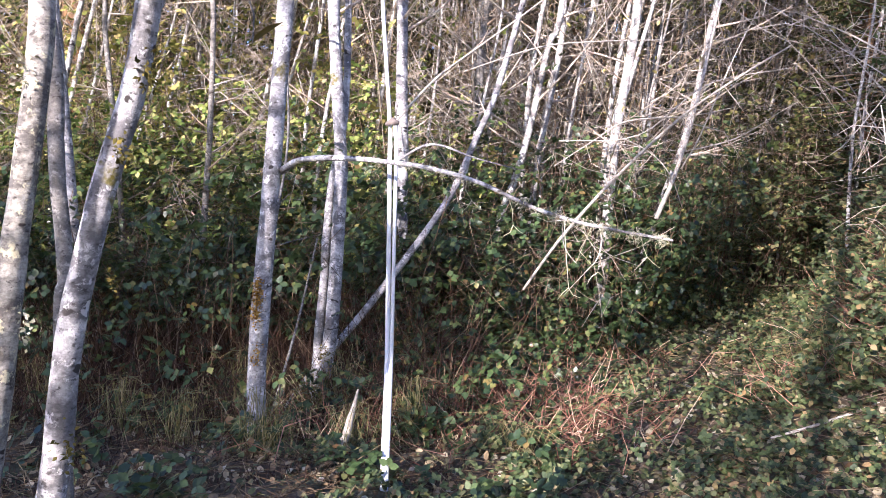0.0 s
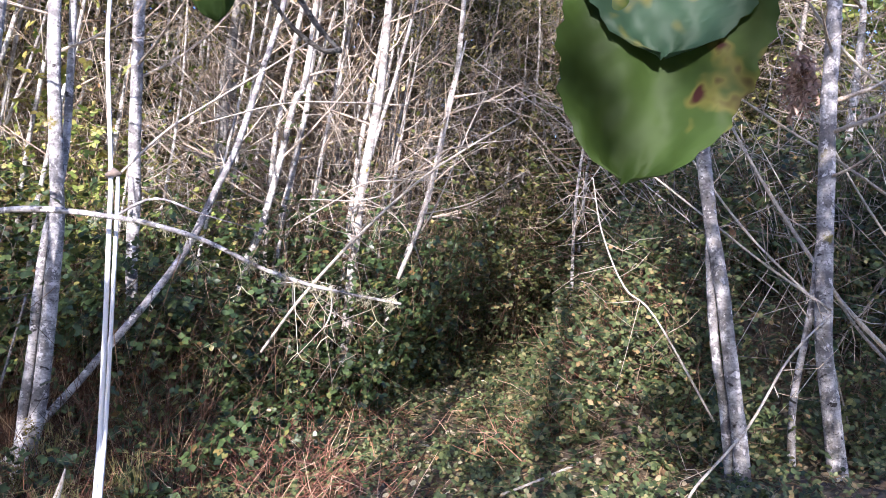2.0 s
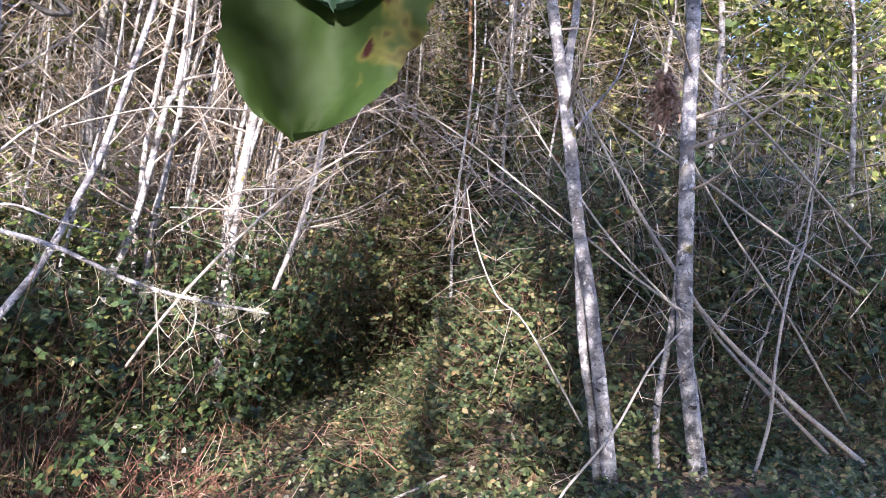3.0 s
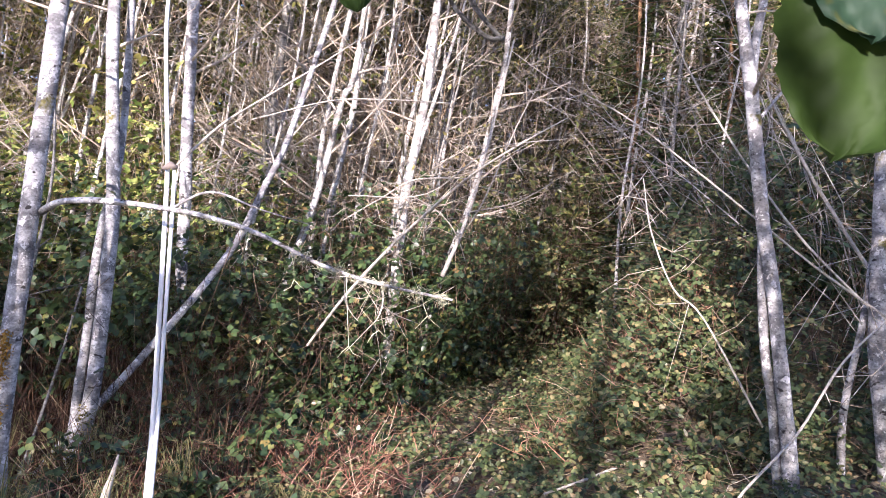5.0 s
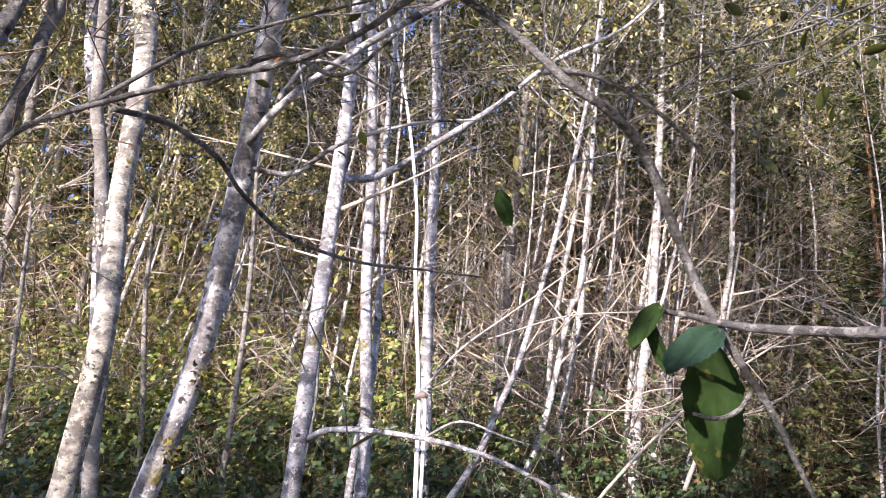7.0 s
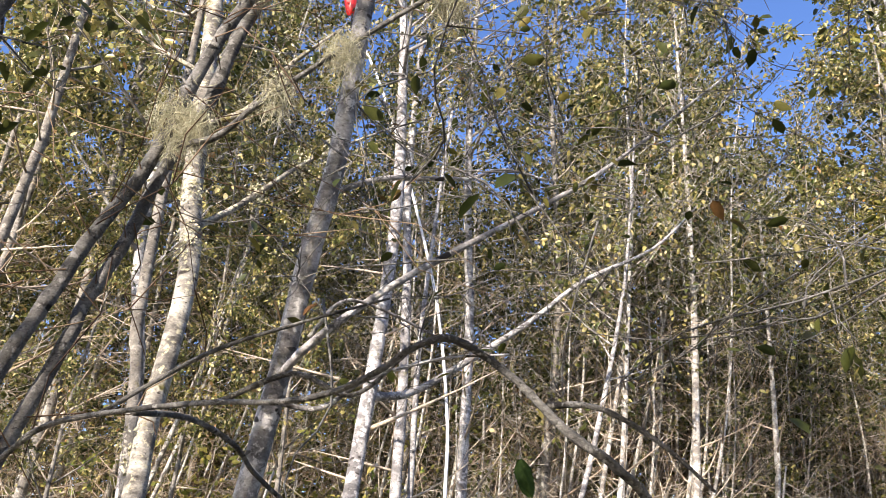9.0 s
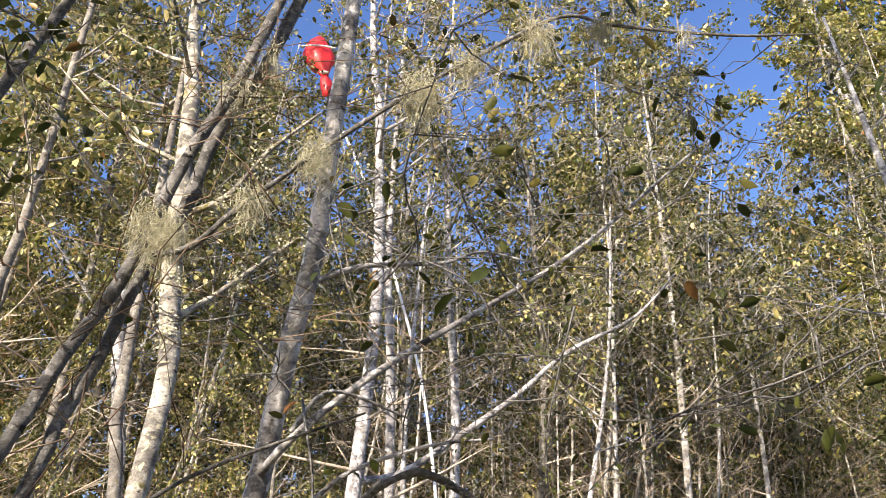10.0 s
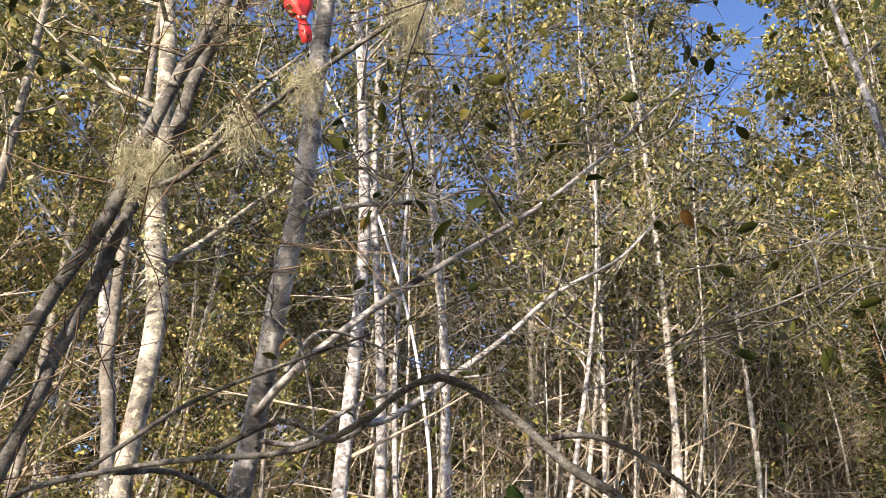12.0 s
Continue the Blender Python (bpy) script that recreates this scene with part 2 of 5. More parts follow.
soil, nt, b = material("forest_soil")
v = stretched(nt, (1, 1, 1))
earth = ramp(nt, noise_at(nt, v, 9.0, 6, 0.7), [(0.30, (0.05, 0.037, 0.026)), (0.52, (0.13, 0.095, 0.062)), (0.75, (0.26, 0.20, 0.13))])
greens = ramp(nt, noise_at(nt, v, 2.0, 4), [(0.45, (0, 0, 0)), (0.65, (0.7, 0.7, 0.7))])
nt.links.new(mixed(nt, greens, earth, (0.05, 0.07, 0.025)), b.inputs["Base Color"])
b.inputs["Roughness"].default_value = 0.95
bumped(nt, b, noise_at(nt, v, 25.0, 6), 0.9, 0.03)


# ---- mesh tools ----
LIGHTWARD = np.array([-0.30, -0.52, 0.80])  # the way that leaves turn: up and to the light


class Geo:
    """Vertices and faces of one mesh, gathered piece by piece."""

    def __init__(self):
        self.v, self.f, self.n = [], [], 0

    def add(self, verts, faces):
        verts = np.asarray(verts, float).reshape(-1, 3)
        faces = np.asarray(faces, int)
        self.v.append(verts)
        self.f.append(faces + self.n)
        self.n += len(verts)

    def mesh(self, name, mat, smooth=True):
        me = bpy.data.meshes.new(name)
        if self.n:
            v = np.concatenate(self.v)
            sizes = np.concatenate([np.full(len(f), f.shape[1]) for f in self.f])
            loops = np.concatenate([f.ravel() for f in self.f])
            me.vertices.add(len(v))
            me.vertices.foreach_set("co", v.ravel())
            me.loops.add(len(loops))
            me.loops.foreach_set("vertex_index", loops.astype(np.int32))
            me.polygons.add(len(sizes))
            me.polygons.foreach_set("loop_start", np.r_[0, np.cumsum(sizes)[:-1]].astype(np.int32))
            me.polygons.foreach_set("use_smooth", np.full(len(sizes), smooth))
            me.update(calc_edges=True)
            me.validate()
        me.materials.append(mat)
        return me


def part(name, geo, mat, parent=None, label="", smooth=True):
    ob = new(name, geo.mesh(name, mat, smooth))
    ob.parent = parent
    return tagged(ob, label=label) if label else ob


def thing(name, label, category, place=(0, 0, 0), group="", kind=""):
    ob = new(name)
    ob.location = place
    return tagged(ob, label, category, group, kind)


def spline(points, per=4):
    """A smooth run of points (with their radii) through the given ones."""
    p = np.asarray(points, float)
    ext = np.vstack([2 * p[0] - p[1], p, 2 * p[-1] - p[-2]])
    out = []
    for i in range(1, len(ext) - 2):
        a, b, c, d = ext[i - 1 : i + 3]
        for k in range(per):
            t = k / per
            out.append(0.5 * (2 * b + (c - a) * t + (2 * a - 5 * b + 4 * c - d) * t * t + (3 * b - a - 3 * c + d) * t**3))
    out.append(p[-1])
    out = np.array(out)
    if p.shape[1] > 3:
        out[:, 3] = out[:, 3].clip(p[:, 3].min() * 0.8)
    return out


def tube(geo, run, sides=8, knots=0.0):
    """A round stem along points of x, y, z and radius, closed at its thin end. knots: unevenness of its girth."""
    run = np.asarray(run, float)
    p, r = run[:, :3], run[:, 3]
    d = np.gradient(p, axis=0)
    d /= np.linalg.norm(d, axis=1, keepdims=True) + 1e-9
    side = np.cross(d, (0.0, 0.0, 1.0) if abs(d[0, 2]) < 0.9 else (1.0, 0.0, 0.0))
    side /= np.linalg.norm(side, axis=1, keepdims=True) + 1e-9
    up = np.cross(side, d)
    a = np.linspace(0, 2 * np.pi, sides, endpoint=False)
    wide = r[:, None] * (1 + knots * rng.normal(size=(len(p), sides)))
    ring = p[:, None] + wide[..., None] * (np.cos(a)[None, :, None] * side[:, None] + np.sin(a)[None, :, None] * up[:, None])
    n = len(p)
    i, j = np.meshgrid(np.arange(n - 1), np.arange(sides), indexing="ij")
    q = np.stack([i * sides + j, i * sides + (j + 1) % sides, (i + 1) * sides + (j + 1) % sides, (i + 1) * sides + j], -1).reshape(-1, 4)
    geo.add(ring, q)
    for at, rev in ((0, True), ((n - 1) * sides, False)):
        cap = np.arange(sides) + at
        geo.f.append((cap[::-1] if rev else cap)[None] + geo.n - n * sides)


def sticks(geo, a, b, r0, r1, bend=0.12):
    """Many thin three-sided twigs at once, from points a to points b, each a little bent."""
    a, b = np.asarray(a, float), np.asarray(b, float)
    n = len(a)
    if not n:
        return
    r0, r1 = np.broadcast_to(r0, n), np.broadcast_to(r1, n)
    d = b - a
    length = np.linalg.norm(d, axis=1, keepdims=True) + 1e-9
    d = d / length
    s = np.cross(d, rng.normal(size=(n, 3)))
    s /= np.linalg.norm(s, axis=1, keepdims=True) + 1e-9
    u = np.cross(s, d)
    mid = (a + b) / 2 + s * length * bend * rng.normal(size=(n, 1))
    ring = []
    for c, r in ((a, r0), (mid, (r0 + r1) / 2), (b, r1)):
        for k in range(3):
            w = 2 * np.pi * k / 3
            ring.append(c + r[:, None] * (np.cos(w) * s + np.sin(w) * u))
    v = np.stack(ring, 1)
    q = np.array([[l * 3 + k, l * 3 + (k + 1) % 3, l * 3 + 3 + (k + 1) % 3, l * 3 + 3 + k] for l in range(2) for k in range(3)])
    geo.add(v.reshape(-1, 3), (np.arange(n)[:, None, None] * 9 + q).reshape(-1, 4))


def leaves(geo, at, size, lift=0.4, slim=0.6, fine=False, hang=0.0):
    """Many leaves at once, folded along the midrib. lift: how far they lie level; hang: how far they droop."""
    at = np.asarray(at, float)
    n = len(at)
    if not n:
        return
    size = np.broadcast_to(np.asarray(size, float), n)[:, None] * rng.uniform(0.6, 1.25, (n, 1))
    up = rng.normal(size=(n, 3)) * (1 - lift)
    up[:, 2] = abs(up[:, 2])
    up += LIGHTWARD * lift * 1.8
    up /= np.linalg.norm(up, axis=1, keepdims=True)
    d = rng.normal(size=(n, 3))
    d[:, 2] -= hang * 2.5
    d -= up * (d * up).sum(1, keepdims=True)
    d /= np.linalg.norm(d, axis=1, keepdims=True) + 1e-9
    s = np.cross(d, up) * slim
    fold = rng.uniform(0.05, 0.3, (n, 1))
    curl = up * rng.uniform(-0.25, 0.1, (n, 1))
    if fine:
        spots = ((0, 0), (0.22, 0.40), (0.62, 0.44), (1, 0), (0.62, -0.44), (0.22, -0.40))
        q = np.array([[0, 1, 2, 3], [0, 3, 4, 5]])
    else:
        spots = ((0, 0), (0.45, 0.5), (1, 0), (0.45, -0.5))
        q = np.array([[0, 1, 2], [0, 2, 3]])
    v = np.stack([at + size * (k * d + w * s + abs(w) * fold * up + k * k * curl) for k, w in spots], 1)
    geo.add(v.reshape(-1, 3), (np.arange(n)[:, None, None] * len(spots) + q).reshape(-1, q.shape[1]))


def trefoils(geo, at, size, lift=0.5, fine=True):
    """Bramble leaves: three leaflets on each point."""
    at = np.asarray(at, float)
    n = len(at)
    if not n:
        return
    size = np.broadcast_to(np.asarray(size, float), n)[:, None] * rng.uniform(0.6, 1.25, (n, 1))
    up = rng.normal(size=(n, 3)) * (1 - lift)
    up[:, 2] = abs(up[:, 2])
    up += LIGHTWARD * lift * 1.8
    up /= np.linalg.norm(up, axis=1, keepdims=True)
    d = rng.normal(size=(n, 3))
    d -= up * (d * up).sum(1, keepdims=True)
    d /= np.linalg.norm(d, axis=1, keepdims=True) + 1e-9
    s = np.cross(d, up)
    for turn in (-1.25, 0.0, 1.25):
        e = np.cos(turn) * d + np.sin(turn) * s
        f = (-np.sin(turn) * d + np.cos(turn) * s) * 0.8
        tilt = up * rng.uniform(-0.35, 0.2, (n, 1))
        fold = rng.uniform(0.0, 0.2, (n, 1))
        if fine:
            spots = ((0.08, 0), (0.3, 0.42), (0.68, 0.36), (1, 0), (0.68, -0.36), (0.3, -0.42))
            q = np.array([[0, 1, 2, 3], [0, 3, 4, 5]])
        else:
            spots = ((0.08, 0), (0.48, 0.45), (1, 0), (0.48, -0.45))
            q = np.array([[0, 1, 2], [0, 2, 3]])
        v = np.stack([at + size * (k * e + w * f + abs(w) * fold * up + k * tilt) for k, w in spots], 1)
        geo.add(v.reshape(-1, 3), (np.arange(n)[:, None, None] * len(spots) + q).reshape(-1, q.shape[1]))


def step(x, a, b):
    k = np.clip((np.asarray(x, float) - a) / (b - a), 0, 1)
    return k * k * (3 - 2 * k)


# ---- ground ----
def trail_x(y):
    return 1.55 + 0.5 * (np.asarray(y, float) - 6.0)


def path_x(y):
    """The worn line of the trail, bending away behind the bank."""
    y = np.asarray(y, float)
    return trail_x(y) + 0.10 * np.clip(y - 7, 0, 9) ** 2


def ground_z(x, y):
    """Level by the camera, rising along the trail, with a bank beside it and small humps."""
    x, y = np.asarray(x, float), np.asarray(y, float)
    rise = 0.13 * np.log1p(np.exp(np.clip((y - 4.6) * 2, -30, 30))) / 2
    rise = rise * (0.35 + 0.65 * step(x, -2.5, 2.0))
    bank = 0.85 * step(x - trail_x(y), 0.7, 2.1) * (0.42 + 0.58 * step(y, 4.7, 6.2)) * step(y, 2.0, 4.2)
    bank = bank + 0.55 * step(x - trail_x(y), 0.6, 1.9) * step(y, 5.0, 6.6)
    humps = 0.05 * np.sin(x * 1.9 + 0.7 * y) * np.sin(y * 1.6 - 0.4 * x) + 0.03 * np.sin(x * 4.3 + 1.0) * np.sin(y * 3.7)
    far = 1 - step(np.hypot(x, y), 26, 60) * 0.7
    return (rise + bank + humps) * far


def build_ground():
    near = np.linspace(-14, 24, 191)
    ax = np.r_[-900, -300, -120, -60, -35, -22, near, 30, 42, 70, 130, 320, 900]
    ay = np.r_[-900, -300, -120, -60, -30, -18, np.linspace(-12, 26, 191), 32, 44, 72, 140, 330, 900]
    X, Y = np.meshgrid(ax, ay, indexing="ij")
    Z = ground_z(X, Y) + 0.025 * rng.normal(size=X.shape) * (np.hypot(X, Y) < 26)
    n, m = X.shape
    i, j = np.meshgrid(np.arange(n - 1), np.arange(m - 1), indexing="ij")
    q = np.stack([i * m + j, (i + 1) * m + j, (i + 1) * m + j + 1, i * m + j + 1], -1).reshape(-1, 4)
    geo = Geo()
    geo.add(np.stack([X, Y, Z], -1), q)
    ob = part("ground", geo, soil)
    tagged(ob, "dark leaf-littered forest soil with a worn trail", "ground", kind="structure")


build_ground()


# ---- trees ----
def off_the_bag(p):
    """Which points keep clear of the gap in the crowns in which the red bag hangs."""
    a, d = np.array([-0.07, -0.2, 1.95]), np.array([-2.69, 9.4, 9.9])
    d = d / np.linalg.norm(d)
    k = (p - a) @ d
    away = np.linalg.norm(p - a - k[:, None] * d, axis=1)
    return (away > 0.045 * k) | (k > 13.7)


def branch_out(spine, z0, z1, count, reach, rise=(0.25, 0.9), twigs=6, leaf_each=4, lean=0.0):
    """Limbs from a trunk between two heights, their twigs, and the points where leaves sit."""
    limbs, ta, tb, spots = [], [], [], []
    zs = spine[:, 2]
    for k in range(count):
        z = z0 + (z1 - z0) * (k + rng.uniform()) / count
        at = np.array([np.interp(z, zs, spine[:, c]) for c in range(4)])
        w, e = rng.uniform(0, 2 * np.pi), rng.uniform(*rise)
        d = np.array([np.cos(w) * np.cos(e) + lean, np.sin(w) * np.cos(e), np.sin(e)])
        n = reach * (1.15 - 0.75 * (z - z0) / max(z1 - z0, 0.1)) * rng.uniform(0.55, 1.2)
        r = min(at[3] * 0.45, 0.006 + 0.010 * n)
        bow = rng.normal(size=3) * 0.18
        run = np.array([[*(at[:3] + d * n * s + bow * n * s * s + np.array([0, 0, 0.12]) * n * s * s), r * (1 - 0.8 * s)] for s in (0, 0.33, 0.66, 1)])
        limbs.append(run)
        m = max(2, int(twigs * n))
        s = rng.uniform(0.2, 1.0, m)
        a = np.stack([np.interp(s, (0, 0.33, 0.66, 1), run[:, c]) for c in range(3)], 1)
        v = d + rng.normal(size=(m, 3)) * 0.75
        v /= np.linalg.norm(v, axis=1, keepdims=True)
        b = a + v * rng.uniform(0.2, 0.75, (m, 1)) * min(1.0, 0.4 + 0.4 * n)
        ta.append(a)
        tb.append(b)
        if leaf_each:
            for j in range(leaf_each):
                u = rng.uniform(0.25, 1.05, (m, 1))
                spots.append(a + (b - a) * u + rng.normal(size=(m, 3)) * 0.05)
    return limbs, np.concatenate(ta), np.concatenate(tb), np.concatenate(spots) if spots else np.zeros((0, 3))


def make_tree(name, label, points, barked, extra=(), crown=None, foliage_mat=None, bare=None, sides=12, leaf=0.075, group="", per=4, twig_mat=None, moss=(), moss_mat=None):
    """A tree from its trunk's points (x, y, z, radius). extra: further stems or limbs. crown and bare: the heights and numbers of
    limbs with and without leaves."""
    base = np.array(points[0][:3])
    tree = thing(name, label, "tree", base, group)
    off = np.array([*base, 0])
    spine = spline(points, per)
    geo = Geo()
    tube(geo, spine - off, sides, 0.035)
    part("trunk", geo, barked, tree)
    for kind, run in extra:
        geo = Geo()
        tube(geo, spline(run, 5) - off, 8, 0.06)
        part(kind, geo, barked, tree)
    twig_mat = twig_mat or DEAD_TWIG
    for spec, leafy in ((crown, True), (bare, False)):
        if not spec:
            continue
        limbs, a, b, spots = branch_out(spine, *spec)
        geo = Geo()
        for run in limbs:
            if group == "stand of alders":
                tube(geo, run - off, 4)
            else:
                one = Geo()
                tube(one, run - off, 5)
                part("limb" if leafy else "dead_limb", one, barked if leafy else twig_mat, tree)
        sticks(geo, a - base, b - base, 0.004, 0.0015)
        tagged(part("branchwork" if leafy else "dead_branchwork", geo, barked if leafy else twig_mat, tree), kind="stuff")
        if leafy:
            geo = Geo()
            spots = spots[off_the_bag(spots)]
            leaves(geo, spots - base, leaf, 0.15, 0.56, fine=True, hang=0.4)
            tagged(part("crown", geo, foliage_mat or CROWN, tree), kind="stuff")
    if len(moss):
        geo = Geo()
        for x, y, z, r, n in moss:
            at = np.array([x, y, z]) - base + rng.normal(size=(n, 3)) * r * np.array([0.6, 0.6, 1.3])
            leaves(geo, at, 0.022, 0.0, 0.6)
        tagged(part("moss", geo, moss_mat or MOSS, tree, "yellow-green cushion moss"), kind="stuff")
    return tree


make_tree("alder_tree", "mossy pale alder leaning over the thicket with a sunlit upper trunk",
    [(-1.72, 2.95, -0.03, 0.066), (-1.60, 3.0, 1.0, 0.050), (-1.55, 3.02, 1.54, 0.047), (-1.48, 3.04, 2.15, 0.046), (-1.52, 3.15, 2.5, 0.046), (-1.60, 3.3, 2.9, 0.046),
     (-1.71, 3.6, 3.75, 0.054), (-1.90, 3.8, 4.44, 0.060), (-2.15, 4.05, 5.9, 0.060), (-2.36, 4.3, 6.7, 0.054), (-2.58, 4.5, 7.9, 0.042), (-2.8, 4.8, 11.5, 0.022)],
    MOSSY_BARK,
    [("limb", [(-1.82, 3.72, 4.1, 0.022), (-1.73, 3.95, 4.35, 0.020), (-1.60, 4.10, 4.60, 0.018), (-1.43, 4.25, 4.90, 0.014), (-1.26, 4.40, 5.14, 0.011), (-0.9, 4.6, 5.5, 0.006)]),
     ("limb", [(-2.00, 3.9, 4.93, 0.024), (-1.70, 3.82, 5.00, 0.020), (-1.53, 3.75, 5.16, 0.017), (-1.39, 3.67, 5.28, 0.014), (-1.1, 3.6, 5.5, 0.008)])],
    crown=(5.2, 11.4, 22, 1.5, (0.1, 0.8), 9, 7), moss=[(-1.50, 3.0, 2.1, 0.03, 60), (-1.50, 3.0, 1.2, 0.03, 40), (-1.62, 3.25, 2.75, 0.04, 90), (-1.86, 3.74, 4.3, 0.06, 300), (-1.76, 3.62, 3.95, 0.05, 200), (-1.62, 4.09, 4.58, 0.05, 200), (-1.43, 4.25, 4.9, 0.05, 150), (-1.28, 4.38, 5.12, 0.05, 110), (-1.70, 3.82, 5.0, 0.05, 150), (-1.45, 3.7, 5.22, 0.05, 150), (-2.0, 3.86, 4.9, 0.06, 200), (-2.1, 4.0, 5.5, 0.06, 160)], moss_mat=LICHEN)
make_tree("alder_tree", "slim pale alder stem beside the mossy alder",
    [(-1.9, 4.2, -0.02, 0.05), (-1.92, 4.2, 1.1, 0.043), (-1.91, 4.22, 1.34, 0.042), (-1.97, 4.24, 1.9, 0.04), (-2.0, 4.26, 2.45, 0.04), (-2.19, 4.3, 3.5, 0.038), (-2.28, 4.3, 4.1, 0.036), (-2.5, 4.4, 7.5, 0.02)],
    SHADED_BARK, crown=(4.8, 7.4, 9, 1.1, (0.2, 0.9), 7, 3))
make_tree("alder_tree", "smooth pale alder trunk bending up over the trail edge",
    [(-1.46, 2.86, -0.03, 0.062), (-1.31, 2.8, 0.68, 0.050), (-1.24, 2.77, 1.21, 0.046), (-1.13, 2.75, 1.68, 0.043), (-1.0, 2.73, 2.12, 0.042), (-0.87, 2.58, 2.75, 0.040), (-0.77, 2.4, 3.28, 0.039),
     (-0.70, 2.3, 3.6, 0.037), (-0.66, 2.2, 4.2, 0.035), (-0.63, 2.15, 4.86, 0.033), (-0.6, 2.1, 6.6, 0.026), (-0.55, 2.1, 8.2, 0.014)],
    PALE_BARK,
    [("limb", [(-0.84, 2.5, 2.85, 0.0144), (-0.70, 2.36, 2.93, 0.0137), (-0.52, 2.40, 3.12, 0.013), (-0.30, 2.50, 3.34, 0.0122), (-0.05, 2.60, 3.56, 0.0108), (0.23, 2.70, 3.81, 0.0094), (0.50, 2.80, 4.10, 0.0079), (0.75, 2.90, 4.40, 0.0065), (1.03, 3.00, 4.72, 0.005), (1.4, 3.1, 5.1, 0.0029)]),
     ("limb", [(-0.72, 2.32, 3.48, 0.012), (-0.55, 2.38, 3.59, 0.011), (-0.39, 2.46, 3.65, 0.010), (-0.23, 2.54, 3.71, 0.008), (-0.09, 2.62, 3.81, 0.006), (0.11, 2.70, 3.81, 0.004)]),
     ("limb", [(-0.86, 2.55, 2.78, 0.010), (-0.70, 2.6, 2.78, 0.009), (-0.55, 2.62, 2.9, 0.008), (-0.30, 2.65, 3.0, 0.006), (-0.05, 2.7, 3.05, 0.004)]),
     ("limb", [(-0.70, 2.30, 2.92, 0.008), (-0.625, 2.30, 3.04, 0.007), (-0.55, 2.36, 3.08, 0.006), (-0.427, 2.469, 3.072, 0.005), (-0.294, 2.602, 3.057, 0.003)]),
     ("limb", [(-0.98, 2.7, 2.2, 0.009), (-0.92, 2.75, 2.35, 0.007), (-0.88, 2.8, 2.6, 0.004)])],
    crown=(5.4, 8.0, 9, 1.0, (0.2, 0.9), 7, 4), moss=[(-0.96, 2.69, 2.08, 0.028, 70), (-1.04, 2.7, 1.82, 0.024, 50), (-1.22, 2.73, 0.85, 0.03, 50), (-1.08, 2.72, 1.4, 0.02, 25)])
make_tree("alder_tree", "pale alder with an orange mossy base and long bare limb",
    [(-1.22, 5.6, -0.05, 0.082), (-1.235, 5.6, 0.1, 0.070), (-1.25, 5.64, 0.67, 0.064), (-1.19, 5.67, 1.67, 0.061), (-1.13, 5.71, 2.67, 0.058), (-1.09, 5.95, 4.0, 0.057), (-1.07, 6.1, 4.85, 0.056), (-1.08, 6.25, 5.9, 0.054), (-1.17, 6.4, 7.2, 0.05), (-1.26, 6.5, 8.3, 0.046), (-1.42, 6.6, 9.5, 0.04), (-1.6, 6.7, 12.6, 0.018)],
    PALE_BARK,
    [("limb", [(-1.12, 5.70, 1.96, 0.024), (-0.95, 5.45, 2.02, 0.021), (-0.66, 5.20, 2.02, 0.018), (-0.32, 4.95, 1.98, 0.015), (-0.08, 4.70, 1.93, 0.013), (0.19, 4.45, 1.84, 0.012), (0.47, 4.20, 1.70, 0.010), (0.71, 3.95, 1.62, 0.008), (1.02, 3.70, 1.56, 0.005)]),
     ("limb", [(-1.09, 6.0, 3.95, 0.034), (-0.79, 6.40, 4.15, 0.031), (-0.28, 6.60, 4.58, 0.028), (0.17, 6.70, 4.96, 0.025), (0.65, 6.80, 5.43, 0.021), (1.33, 6.90, 5.86, 0.015), (1.79, 7.00, 6.40, 0.008)]),
     ("twig", [(-0.30, 4.98, 1.98, 0.008), (-0.08, 4.85, 2.08, 0.007), (0.18, 4.8, 2.0, 0.005), (0.45, 4.75, 1.93, 0.003)])],
    crown=(7.2, 12.4, 24, 1.6, (0.2, 0.9), 9, 7), bare=(3.0, 6.5, 8, 1.1, (0.1, 0.7), 6, 0), moss=[(-1.235, 5.585, 1.15, 0.035, 260), (-1.25, 5.575, 1.0, 0.03, 160), (-1.24, 5.58, 0.72, 0.03, 120)], moss_mat=ORANGE_MOSS)
limb_run = spline([(-0.95, 5.45, 2.02), (-0.66, 5.20, 2.02), (-0.32, 4.95, 1.98), (-0.08, 4.70, 1.93), (0.19, 4.45, 1.84), (0.47, 4.20, 1.70), (0.71, 3.95, 1.62), (1.02, 3.70, 1.56)], 8)
geo = Geo()
for p in limb_run[rng.integers(12, len(limb_run), 34)]:
    n = rng.integers(8, 40)
    a = p + rng.normal(size=(n, 3)) * 0.014
    sticks(geo, a, a + rng.normal(size=(n, 3)) * 0.014 + (0, 0, -0.012), 0.0014, 0.0007, 0.3)
for p, drop in ((limb_run[44], 0.34), (limb_run[48], 0.22), (limb_run[36], 0.15), (limb_run[30], 0.12), (limb_run[53], 0.10)):
    q = p + (0.03, 0, -drop)
    sticks(geo, [p, q, q], [q, q + (0.06, 0, -0.05), q + (-0.05, 0.02, -0.06)], 0.003, 0.0014, 0.2)
tagged(part("hanging_lichen", geo, LICHEN), "pale lichen tufts and twiglets along a bare limb", "lichen", kind="stuff")
